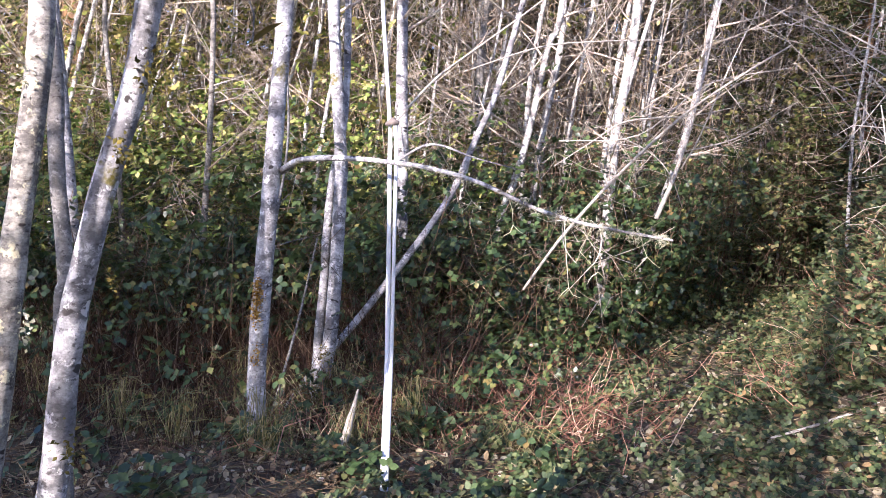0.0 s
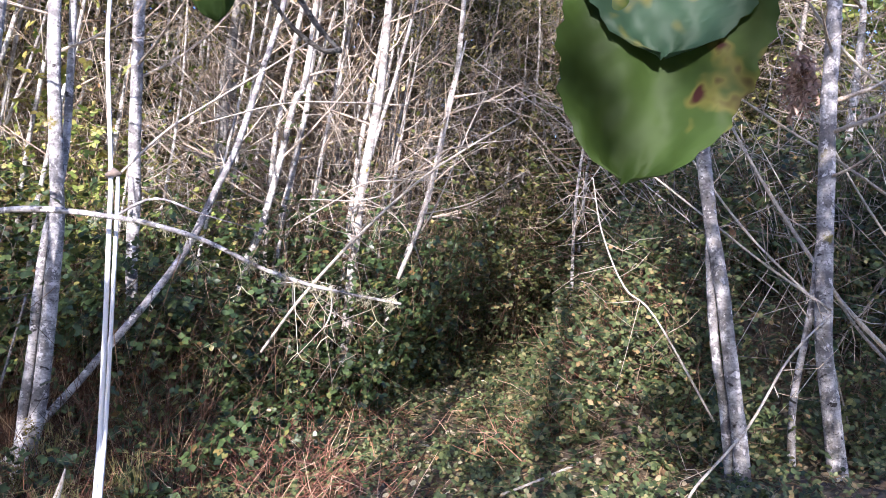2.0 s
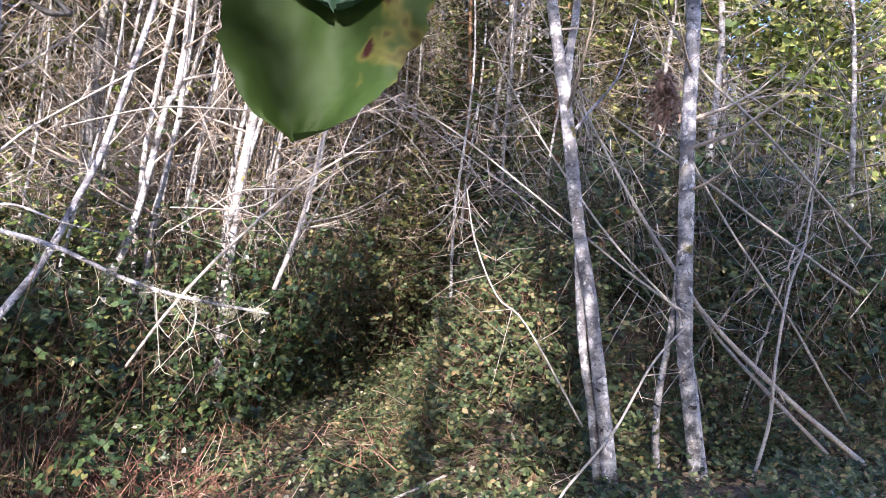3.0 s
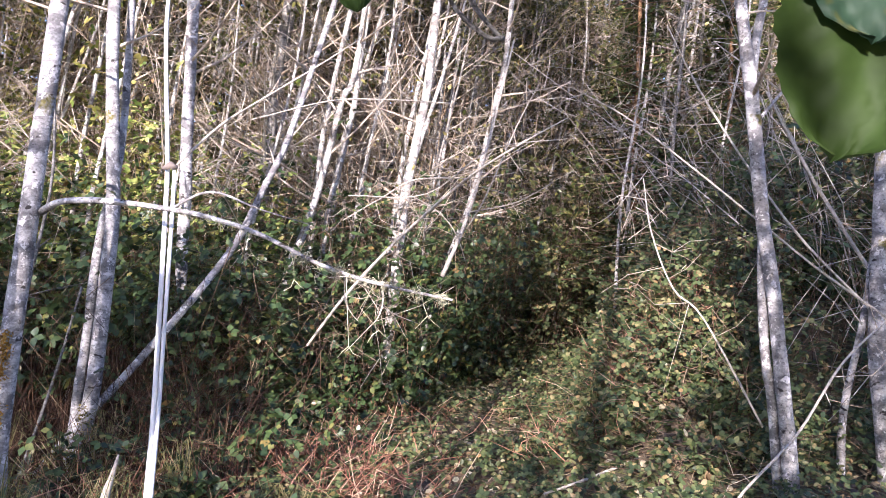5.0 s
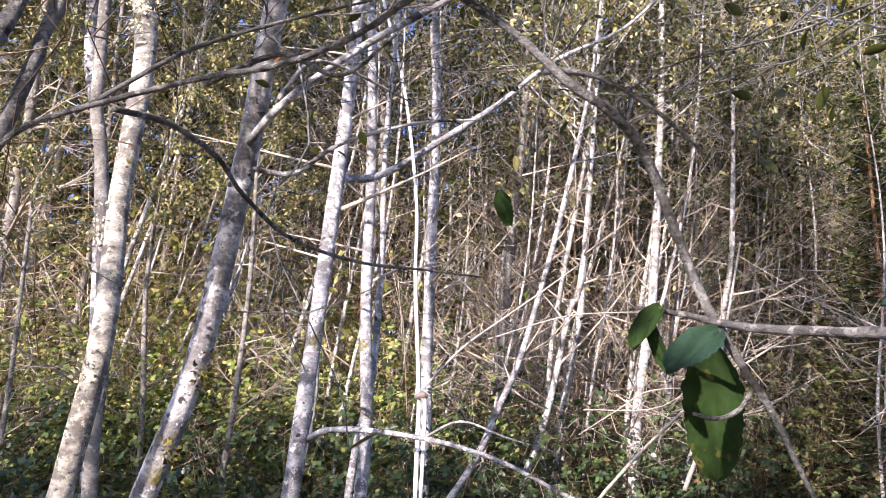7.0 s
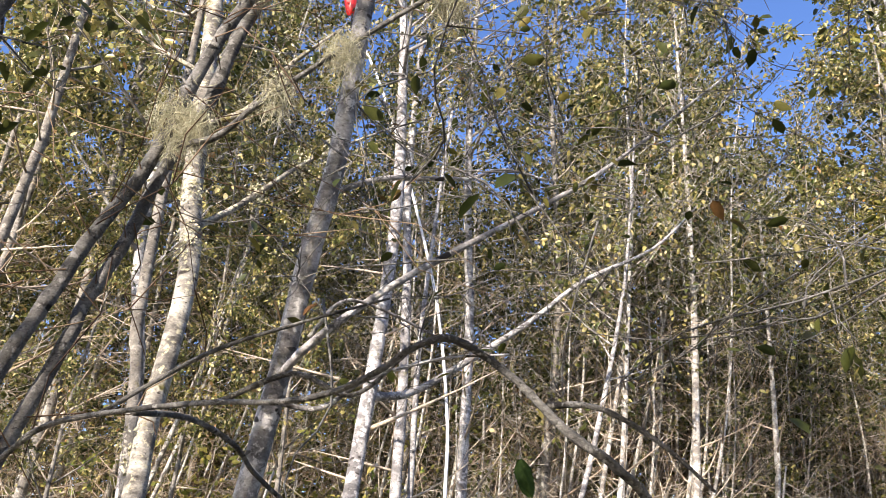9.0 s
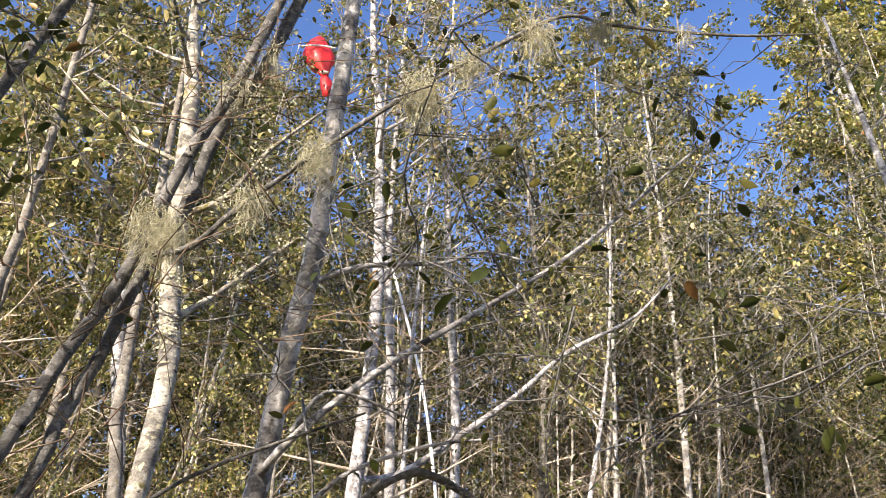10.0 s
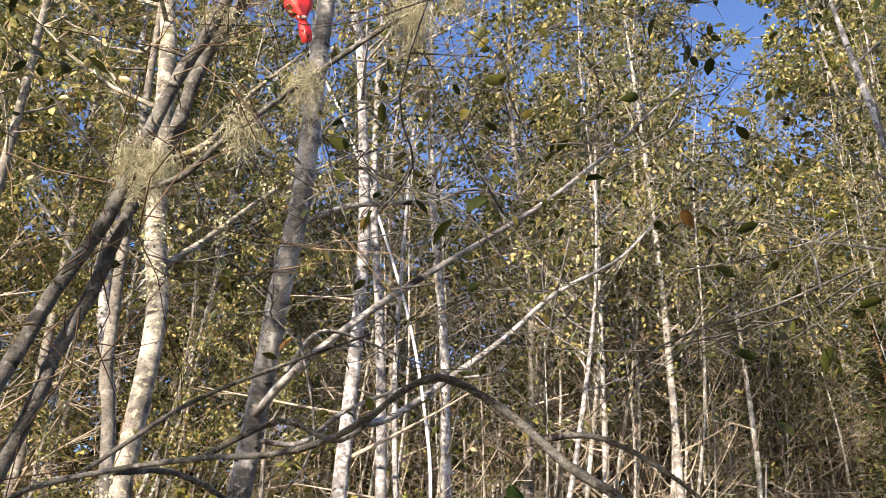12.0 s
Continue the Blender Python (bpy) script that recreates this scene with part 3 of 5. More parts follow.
make_tree("alder_tree", "twin-stemmed pale alder rising out of dry straw",
    [(-1.0, 6.5, 0.02, 0.07), (-0.94, 6.5, 0.3, 0.058), (-0.86, 6.51, 0.84, 0.054), (-0.82, 6.52, 1.6, 0.052), (-0.81, 6.53, 2.1, 0.05), (-0.85, 6.54, 2.7, 0.048), (-0.89, 6.56, 3.36, 0.046), (-0.92, 6.7, 4.1, 0.044), (-1.0, 6.85, 5.4, 0.042), (-1.12, 7.0, 7.0, 0.038), (-1.1, 7.1, 11.2, 0.016)],
    PALE_BARK,
    [("second_stem", [(-1.03, 6.48, 0.02, 0.05), (-0.99, 6.5, 0.26, 0.043), (-0.97, 6.54, 0.7, 0.038), (-0.93, 6.58, 1.24, 0.035), (-0.9, 6.62, 1.86, 0.032), (-0.8, 6.66, 2.5, 0.030), (-0.79, 6.7, 3.4, 0.027), (-0.82, 6.8, 5.0, 0.022), (-0.7, 6.9, 7.5, 0.012)])],
    # moss at the foot, which also darkens the base in place of shade
    crown=(6.8, 11.0, 18, 1.4, (0.3, 0.9), 9, 7), bare=(2.8, 5.5, 6, 0.9, (0.1, 0.7), 6, 0), moss=[(-0.96, 6.45, 0.25, 0.05, 260), (-0.9, 6.46, 0.6, 0.03, 120), (-1.0, 6.44, 0.1, 0.06, 200)])
make_tree("alder_tree", "straight grey alder trunk behind the white cord",
    [(-0.35, 8.0, 0.1, 0.062), (-0.40, 8.0, 1.71, 0.054), (-0.4, 8.0, 2.2, 0.054), (-0.42, 8.0, 2.96, 0.053), (-0.43, 8.05, 4.1, 0.052), (-0.46, 8.4, 5.8, 0.05), (-0.55, 8.5, 7.0, 0.046), (-0.62, 8.6, 9.1, 0.04), (-0.6, 8.8, 13.0, 0.016)],
    PALE_BARK, crown=(7.4, 12.8, 22, 1.5, (0.3, 0.9), 9, 8), bare=(3.0, 7.0, 8, 1.0, (0.1, 0.8), 6, 0))
make_tree("leaning_alder", "thin pale alder leaning steeply out of the thicket",
    [(-1.25, 6.6, 0.1, 0.034), (-1.0, 6.68, 0.45, 0.032), (-0.63, 6.8, 0.91, 0.030), (-0.21, 6.93, 1.47, 0.030), (0.07, 7.07, 1.9, 0.029), (0.26, 7.2, 2.35, 0.028), (0.45, 7.33, 2.81, 0.027), (0.65, 7.47, 3.53, 0.026), (0.85, 7.65, 4.3, 0.026), (1.2, 7.9, 6.0, 0.018), (1.4, 8.0, 8.0, 0.01)],
    PALE_BARK, crown=(4.6, 7.8, 12, 1.0, (0.3, 0.9), 9, 7), bare=(2.4, 4.6, 6, 0.8, (0.1, 0.7), 7, 0))
for points, label in (
    ([(2.0, 8.95, 0.75, 0.045), (2.29, 9.0, 1.75, 0.038), (2.53, 9.05, 2.39, 0.036), (2.68, 9.1, 2.89, 0.035), (2.86, 9.15, 3.76, 0.033), (3.0, 9.2, 4.6, 0.03), (3.2, 9.3, 8.0, 0.014)], "thin pale alder leaning over the trail"),
    ([(1.6, 8.5, 0.6, 0.06), (1.73, 8.6, 2.34, 0.052), (1.82, 8.65, 2.93, 0.049), (1.91, 8.7, 3.41, 0.047), (2.0, 8.78, 4.1, 0.045), (2.2, 9.0, 7.0, 0.034), (2.3, 9.2, 11.5, 0.014)], "pale straight alder behind the brambles"),
    ([(0.35, 8.35, 0.4, 0.045), (0.57, 8.4, 1.68, 0.038), (0.71, 8.45, 2.08, 0.036), (0.87, 8.5, 2.66, 0.034), (1.04, 8.55, 3.48, 0.032), (1.2, 8.6, 4.1, 0.03), (1.5, 8.8, 8.0, 0.014)], "slim leaning alder behind the brambles"),
    ([(0.8, 8.75, 0.4, 0.036), (0.97, 8.8, 2.23, 0.031), (1.06, 8.87, 2.71, 0.030), (1.18, 8.93, 3.32, 0.029), (1.26, 9.0, 4.06, 0.028), (1.5, 9.2, 8.5, 0.012)], "slim grey alder behind the brambles"),
):
    make_tree("alder_tree", label, points, FAR_BARK, crown=(5.5, points[-1][2] - 0.2, 16, 1.3, (0.3, 0.9), 9, 8), bare=(2.4, 5.5, 11, 1.0, (0.1, 0.8), 7, 0), group="alders behind the brambles")
make_tree("red_bark_tree", "straight reddish-brown barked trunk deep in the stand",
    [(2.4, 14.7, 1.2, 0.13), (2.31, 14.7, 3.06, 0.120), (2.29, 14.7, 4.14, 0.116), (2.24, 14.7, 5.62, 0.112), (2.18, 14.8, 6.7, 0.10), (2.0, 14.9, 14.0, 0.04)],
    RED_BARK, crown=(9.0, 13.8, 18, 1.8, (0.2, 0.9), 7, 5))
make_tree("alder_tree", "tall pale alder leaning before the fir",
    [(8.6, 13.4, 1.9, 0.15), (8.4, 13.7, 8.0, 0.14), (8.31, 14.0, 13.8, 0.125), (8.25, 14.5, 15.8, 0.115), (8.33, 15.0, 19.5, 0.07), (8.4, 15.2, 22.0, 0.03)],
    FAR_BARK, crown=(7.0, 21.8, 60, 2.8, (0.0, 0.9), 11, 26), leaf=0.13, foliage_mat=GOLD)
make_tree("alder_tree", "slim pale alder pole among the crowns",
    [(-3.2, 7.4, 0.2, 0.075), (-3.4, 7.45, 2.4, 0.07), (-3.65, 7.5, 4.42, 0.066), (-3.85, 7.6, 5.15, 0.064), (-4.1, 7.7, 6.1, 0.06), (-4.4, 7.9, 9.0, 0.045), (-4.6, 8.0, 13.0, 0.016)],
    PALE_BARK, crown=(5.6, 12.8, 24, 1.6, (0.2, 0.9), 9, 8))
make_tree("dead_snag", "thick brown dead trunk in the back of the stand",
    [(-5.1, 12.0, 0.5, 0.20), (-5.2, 12.0, 3.15, 0.165), (-5.26, 12.0, 3.8, 0.162), (-5.35, 12.0, 4.8, 0.155), (-5.5, 12.1, 6.4, 0.14)], RED_BARK)

# the bank beside the trail
make_tree("alder_tree", "pale twin alder stem standing in the ivy bank",
    [(3.47, 4.6, 0.36, 0.058), (3.46, 4.6, 0.5, 0.052), (3.42, 4.59, 0.82, 0.047), (3.34, 4.57, 1.25, 0.045), (3.27, 4.56, 1.68, 0.044), (3.17, 4.54, 2.1, 0.043), (3.10, 4.53, 2.56, 0.043), (3.03, 4.51, 2.98, 0.042), (2.95, 4.5, 3.4, 0.036), (2.8, 4.6, 5.0, 0.03), (2.75, 4.7, 7.5, 0.012)],
    PALE_BARK,
    [("second_stem", [(3.42, 4.66, 0.4, 0.034), (3.35, 4.65, 0.96, 0.030), (3.28, 4.63, 1.25, 0.029), (3.23, 4.62, 1.68, 0.027), (3.18, 4.57, 2.15, 0.022)]),
     ("fork", [(3.04, 4.51, 2.95, 0.03), (3.10, 4.54, 3.3, 0.027), (3.15, 4.55, 3.6, 0.026), (3.3, 4.7, 5.0, 0.016)]),
     ("dead_limb", [(3.10, 4.53, 2.7, 0.012), (3.3, 4.6, 2.9, 0.010), (3.62, 4.75, 3.2, 0.007), (3.9, 4.9, 3.7, 0.004)])],
    crown=(4.4, 7.4, 9, 1.0, (0.3, 0.9), 6, 3), bare=(2.6, 4.4, 5, 0.7, (0.0, 0.6), 6, 0))
make_tree("alder_tree", "smooth grey-white alder at the dark edge of the bank",
    [(4.42, 4.8, 0.2, 0.075), (4.37, 4.8, 0.4, 0.066), (4.29, 4.78, 0.84, 0.061), (4.22, 4.77, 1.31, 0.058), (4.20, 4.75, 1.78, 0.057), (4.20, 4.73, 2.37, 0.055), (4.21, 4.72, 2.97, 0.053), (4.24, 4.7, 3.77, 0.05), (4.3, 4.8, 6.0, 0.04), (4.4, 4.9, 9.0, 0.016)],
    PALE_BARK, [("second_stem", [(4.15, 5.0, 0.3, 0.03), (4.12, 4.95, 0.9, 0.026), (4.17, 4.85, 1.5, 0.024), (4.2, 4.8, 2.0, 0.02)])],
    crown=(4.8, 8.8, 12, 1.2, (0.3, 0.9), 6, 3), bare=(2.2, 4.8, 8, 1.0, (-0.1, 0.5), 7, 0))


def dead_pole(label, run, forks=0, name="fallen_branch", mat=None, group="fallen branches on the bank"):
    """A bare fallen stem with a few broken side twigs."""
    base = np.array(run[0][:3])
    ob = thing(name, label, "branch", base, group)
    path = spline(run, 5)
    off = np.array([*base, 0])
    geo = Geo()
    tube(geo, path - off, 7, 0.08)
    part("stem", geo, mat or SUN_TWIG, ob)
    if forks:
        at = path[rng.integers(len(path) // 5, len(path), forks), :3]
        d = rng.normal(size=(forks, 3)) * (1, 0.6, 1)
        tip = at + d * 0.22
        geo = Geo()
        sticks(geo, at - base, tip - base, path[:, 3].mean() * 0.5, 0.0015, 0.15)
        k = rng.integers(0, forks, forks * 2)
        s = rng.uniform(0.3, 0.9, (forks * 2, 1))
        a2 = at[k] + (tip - at)[k] * s
        sticks(geo, a2 - base, a2 + rng.normal(size=(forks * 2, 3)) * 0.13 - base, 0.0025, 0.001, 0.15)
        tagged(part("side_twigwork", geo, mat or DEAD_TWIG, ob), kind="stuff")
    return ob


POLE = "bare pale fallen branch propped across the bank"
dead_pole(POLE, [(5.75, 4.55, 0.45, 0.0245), (5.05, 4.72, 1.02, 0.0202), (4.54, 4.84, 1.50, 0.0173), (4.34, 4.96, 1.83, 0.0144), (3.94, 5.08, 2.47, 0.0115), (3.63, 5.20, 3.09, 0.0086)], 9)
dead_pole(POLE, [(5.6, 4.75, 0.50, 0.0158), (5.0, 4.85, 1.05, 0.0137), (4.62, 4.9, 1.42, 0.0115), (4.4, 4.95, 1.75, 0.0086)], 4)
dead_pole(POLE, [(5.9, 4.6, 2.1, 0.0108), (5.60, 4.70, 2.41, 0.0108), (4.96, 4.77, 2.97, 0.0115), (4.45, 4.83, 3.35, 0.0108), (4.10, 4.90, 3.82, 0.0086), (3.9, 4.95, 4.2, 0.0065)], 9)
dead_pole(POLE, [(5.95, 4.75, 1.75, 0.0115), (5.71, 4.80, 1.90, 0.0108), (5.06, 4.88, 2.27, 0.0108), (4.55, 4.95, 2.58, 0.0101), (4.05, 5.02, 2.85, 0.0086), (3.56, 5.10, 3.14, 0.0065), (3.2, 5.2, 3.4, 0.0043)], 12)
dead_pole(POLE, [(2.85, 4.27, 0.42, 0.0094), (2.92, 4.30, 0.53, 0.0086), (3.35, 4.40, 0.85, 0.0086), (3.72, 4.50, 1.25, 0.0079), (4.13, 4.60, 1.53, 0.0065)], 7)
dead_pole(POLE, [(4.45, 4.5, 0.2, 0.0144), (4.77, 4.55, 0.77, 0.013), (4.90, 4.60, 1.23, 0.0122), (5.10, 4.65, 1.80, 0.0108), (5.32, 4.70, 2.14, 0.0086), (5.6, 4.8, 2.9, 0.0058)], 8)
dead_pole(POLE, [(4.2, 4.68, 1.55, 0.0086), (3.76, 4.78, 1.84, 0.0079), (3.35, 4.85, 2.14, 0.0072), (2.79, 4.92, 2.53, 0.0065), (2.45, 5.00, 2.77, 0.005), (2.1, 5.1, 2.95, 0.0029)], 8)
dead_pole(POLE, [(4.25, 4.76, 1.52, 0.0086), (3.78, 4.93, 2.01, 0.0086), (3.45, 5.07, 2.48, 0.0079), (3.11, 5.20, 3.04, 0.0072), (2.9, 5.3, 3.5, 0.0043)], 6)
dead_pole(POLE, [(6.1, 5.0, 0.7, 0.0115), (5.5, 5.0, 1.5, 0.0101), (4.9, 5.1, 2.3, 0.0086), (4.5, 5.2, 3.0, 0.0058)], 12)
dead_pole(POLE, [(5.2, 5.3, 0.7, 0.0101), (5.5, 5.2, 1.6, 0.0086), (5.9, 5.2, 2.5, 0.0072), (6.2, 5.3, 3.3, 0.0043)], 14)
dead_pole(POLE, [(4.8, 5.6, 0.9, 0.0101), (5.3, 5.5, 1.6, 0.0086), (6.0, 5.5, 2.0, 0.0072), (6.6, 5.6, 2.5, 0.0043)], 14)
dead_pole("dead grey forked twig arching out of the brambles", [(3.25, 4.6, 0.85, 0.007), (2.87, 4.67, 1.49, 0.0065), (2.70, 4.75, 1.67, 0.006), (2.58, 4.83, 2.02, 0.005), (2.55, 4.90, 2.36, 0.0035)], 12)
dead_pole("bare pale branch slanting down through the brambles", [(0.65, 6.69, 1.11, 0.01), (0.90, 6.60, 1.49, 0.012), (1.17, 6.51, 1.83, 0.013), (1.45, 6.42, 2.14, 0.012), (1.79, 6.23, 2.48, 0.01), (2.08, 6.03, 2.70, 0.008), (2.44, 5.94, 2.93, 0.005)], 16)
dead_pole("forked pale sapling leaning at the bend of the trail", [(1.94, 7.61, 1.71, 0.022), (2.08, 7.61, 2.06, 0.02), (2.20, 7.62, 2.43, 0.019), (2.30, 7.63, 2.84, 0.017), (2.46, 7.75, 3.43, 0.014), (2.63, 7.87, 4.09, 0.008)], 6)
dead_pole("thin pale dead branch in front of the stand", [(2.16, 7.62, 2.17, 0.0086), (2.30, 7.53, 2.47, 0.0073), (2.59, 7.54, 3.18, 0.0059), (2.79, 7.55, 3.59, 0.0033)], 6)
dead_pole("thin pale dead branch in front of the stand", [(2.15, 7.62, 2.32, 0.0066), (2.54, 7.32, 2.42, 0.0059), (2.85, 7.13, 2.63, 0.004), (2.97, 7.03, 2.71, 0.002)], 5)
dead_pole("thin pale dead branch in front of the stand", [(2.09, 7.31, 1.81, 0.004), (1.95, 7.22, 2.09, 0.0053), (1.77, 7.22, 2.28, 0.0053), (1.46, 7.12, 2.41, 0.004), (1.20, 7.03, 2.51, 0.002)], 7)
dead_pole("thin pale dead branch in front of the stand", [(0.92, 7.02, 2.13, 0.004), (1.25, 7.02, 2.35, 0.0053), (1.53, 7.03, 2.52, 0.0059), (2.05, 7.03, 2.57, 0.0046), (2.43, 7.03, 2.65, 0.0026)], 7)
dead_pole("thin pale dead branch in front of the stand", [(-0.37, 6.22, 2.38, 0.0092), (-0.08, 6.33, 2.72, 0.0086), (0.26, 6.44, 3.00, 0.0079), (0.57, 6.55, 3.25, 0.0066), (0.93, 6.65, 3.55, 0.004)], 6)
dead_pole("thin pale dead branch in front of the stand", [(0.14, 6.94, 2.89, 0.0053), (0.75, 6.94, 3.10, 0.0066), (1.23, 7.04, 3.18, 0.0059), (1.88, 7.14, 3.23, 0.004)], 8)
dead_pole("thin pale dead branch in front of the stand", [(0.93, 6.82, 2.32, 0.0046), (1.58, 6.82, 2.38, 0.0053), (2.13, 6.83, 2.80, 0.0053), (2.81, 6.84, 2.95, 0.0033)], 9)
dead_pole("thin pale dead branch in front of the stand", [(2.78, 6.02, 2.17, 0.0033), (2.90, 6.02, 2.27, 0.004), (3.12, 6.03, 2.54, 0.0033), (3.22, 6.03, 2.68, 0.002)], 8)
dead_pole("fine hanging twig below the bare limb", [(0.59, 4.15, 1.66, 0.003), (0.60, 4.15, 1.53, 0.003), (0.64, 4.15, 1.46, 0.0025), (0.67, 4.15, 1.43, 0.0015)], 3)
dead_pole("fine hanging twig below the bare limb", [(0.75, 4.00, 1.63, 0.004), (0.76, 4.00, 1.54, 0.004), (0.74, 4.00, 1.46, 0.003), (0.70, 4.05, 1.40, 0.002), (0.60, 4.09, 1.28, 0.0012)], 4)
dead_pole("split grey snag standing in the straw", [(-0.68, 5.43, 0.02, 0.03), (-0.60, 5.43, 0.28, 0.026), (-0.54, 5.43, 0.53, 0.006)], 0, "broken_snag")
dead_pole("thin dark stem leaning in the thicket", [(-1.45, 6.2, 0.05, 0.016), (-1.38, 6.2, 0.7, 0.014), (-1.26, 6.25, 1.6, 0.012), (-1.18, 6.3, 2.3, 0.010), (-1.25, 6.4, 3.2, 0.006)], 3, "thin_sapling", GREY_BARK)
dead_pole("thin grey stem leaning on the twin alder", [(-1.3, 6.3, 0.1, 0.012), (-1.12, 6.4, 0.8, 0.010), (-0.98, 6.5, 1.5, 0.008)], 0, "thin_sapling", GREY_BARK)
dead_pole("pale fallen stick lying on the trail litter", [(0.9, 5.35, 0.06, 0.006), (1.2, 5.4, 0.1, 0.010), (1.45, 5.65, 0.17, 0.011), (1.62, 5.85, 0.22, 0.008)], 3, "fallen_stick")
dead_pole("pale fallen stick lying on the trail litter", [(2.1, 5.25, 0.3, 0.008), (2.5, 5.27, 0.42, 0.010), (3.0, 5.25, 0.62, 0.009)], 2, "fallen_stick")


# ---- the cord and the red bundle ----
cord = thing("hanging_cord", "doubled white cord hanging down beside the alders", "cord", (-0.325, 4.72, 0.01))
LONG = [(-0.325, 4.72, 0.01, 0.015), (-0.336, 5.05, 0.45, 0.015), (-0.34, 5.23, 0.89, 0.015), (-0.345, 5.27, 1.99, 0.0145), (-0.355, 5.32, 2.3, 0.0135), (-0.43, 5.6, 3.1, 0.013), (-0.47, 5.95, 3.75, 0.013), (-0.62, 6.45, 4.75, 0.014), (-0.82, 6.95, 5.65, 0.015), (-1.25, 7.8, 7.23, 0.016), (-1.84, 8.6, 9.15, 0.017), (-2.48, 9.15, 10.8, 0.017)]
SHORT = [(-0.303, 4.72, 0.01, 0.013), (-0.311, 5.05, 0.45, 0.013), (-0.313, 5.23, 0.89, 0.013), (-0.305, 5.26, 1.99, 0.0125), (-0.31, 5.27, 2.26, 0.012)]
for kind, run in (("long_strand", LONG), ("short_strand", SHORT)):
    geo = Geo()
    tube(geo, spline(run, 6) - np.array([-0.325, 4.72, 0.01, 0]), 6)
    part(kind, geo, CORD, cord)
geo = Geo()
tube(geo, np.array([(-0.375, 5.27, 2.24, 0.012), (-0.33, 5.26, 2.26, 0.026), (-0.29, 5.26, 2.25, 0.012)]) - np.array([-0.325, 4.72, 0.01, 0]), 8, 0.1)
part("knot", geo, plain("dark_knot", (0.20, 0.16, 0.14), 0.8), cord, "frayed dark knot")


def red_bundle():
    """A crumpled red nylon bag, pinched at its neck, with a white tape and black webbing."""
    top = np.array([-2.76, 9.2, 11.87])
    ob = thing("red_bag", "crumpled red nylon bag caught high in the alders", "bag", tuple(top))

    def sack(name, rings, mat, label=""):
        geo = Geo()
        v = []
        for k, (x, z, rx, ry) in enumerate(rings):
            for j in range(20):
                a = 2 * np.pi * j / 20
                pleat = 1 + 0.10 * np.sin(5 * a + k * 0.6) + 0.05 * np.sin(9 * a - k)
                v.append((x + rx * pleat * np.cos(a), ry * pleat * np.sin(a), z + 0.02 * np.sin(3 * a + k)))
        n = len(rings)
        i, j = np.meshgrid(np.arange(n - 1), np.arange(20), indexing="ij")
        q = np.stack([i * 20 + j, i * 20 + (j + 1) % 20, (i + 1) * 20 + (j + 1) % 20, (i + 1) * 20 + j], -1).reshape(-1, 4)
        geo.add(v, q)
        part(name, geo, mat, ob, label)

    sack("bag_body", [(-0.05, 0.52, 0.015, 0.015), (-0.06, 0.47, 0.07, 0.06), (-0.08, 0.36, 0.14, 0.11), (-0.07, 0.22, 0.20, 0.15), (-0.03, 0.06, 0.245, 0.18), (0.0, -0.10, 0.22, 0.17), (0.03, -0.20, 0.16, 0.13), (0.09, -0.32, 0.08, 0.07), (0.11, -0.38, 0.05, 0.05)], RED_CLOTH)
    sack("bag_skirt", [(0.11, -0.38, 0.05, 0.05), (0.13, -0.48, 0.09, 0.07), (0.16, -0.62, 0.10, 0.08), (0.19, -0.78, 0.08, 0.06), (0.20, -0.82, 0.02, 0.02)], RED_CLOTH)
    for name, pts, mat in (("white_band", [(-0.34, -0.17, 0.13, 0.016), (0.0, -0.215, 0.09, 0.016), (0.28, -0.18, 0.05, 0.015)], WHITE_TAPE),
                           ("strap", [(0.20, 0.0, -0.78, 0.022), (0.22, 0.0, -0.95, 0.02), (0.24, -0.02, -1.12, 0.025)], BLACK),
                           ("neck_tie", [(0.04, -0.08, -0.37, 0.02), (0.11, -0.08, -0.38, 0.03), (0.18, -0.06, -0.36, 0.02)], WHITE_TAPE)):
        geo = Geo()
        tube(geo, spline(pts, 4), 6)
        part(name, geo, mat, ob)


red_bundle()

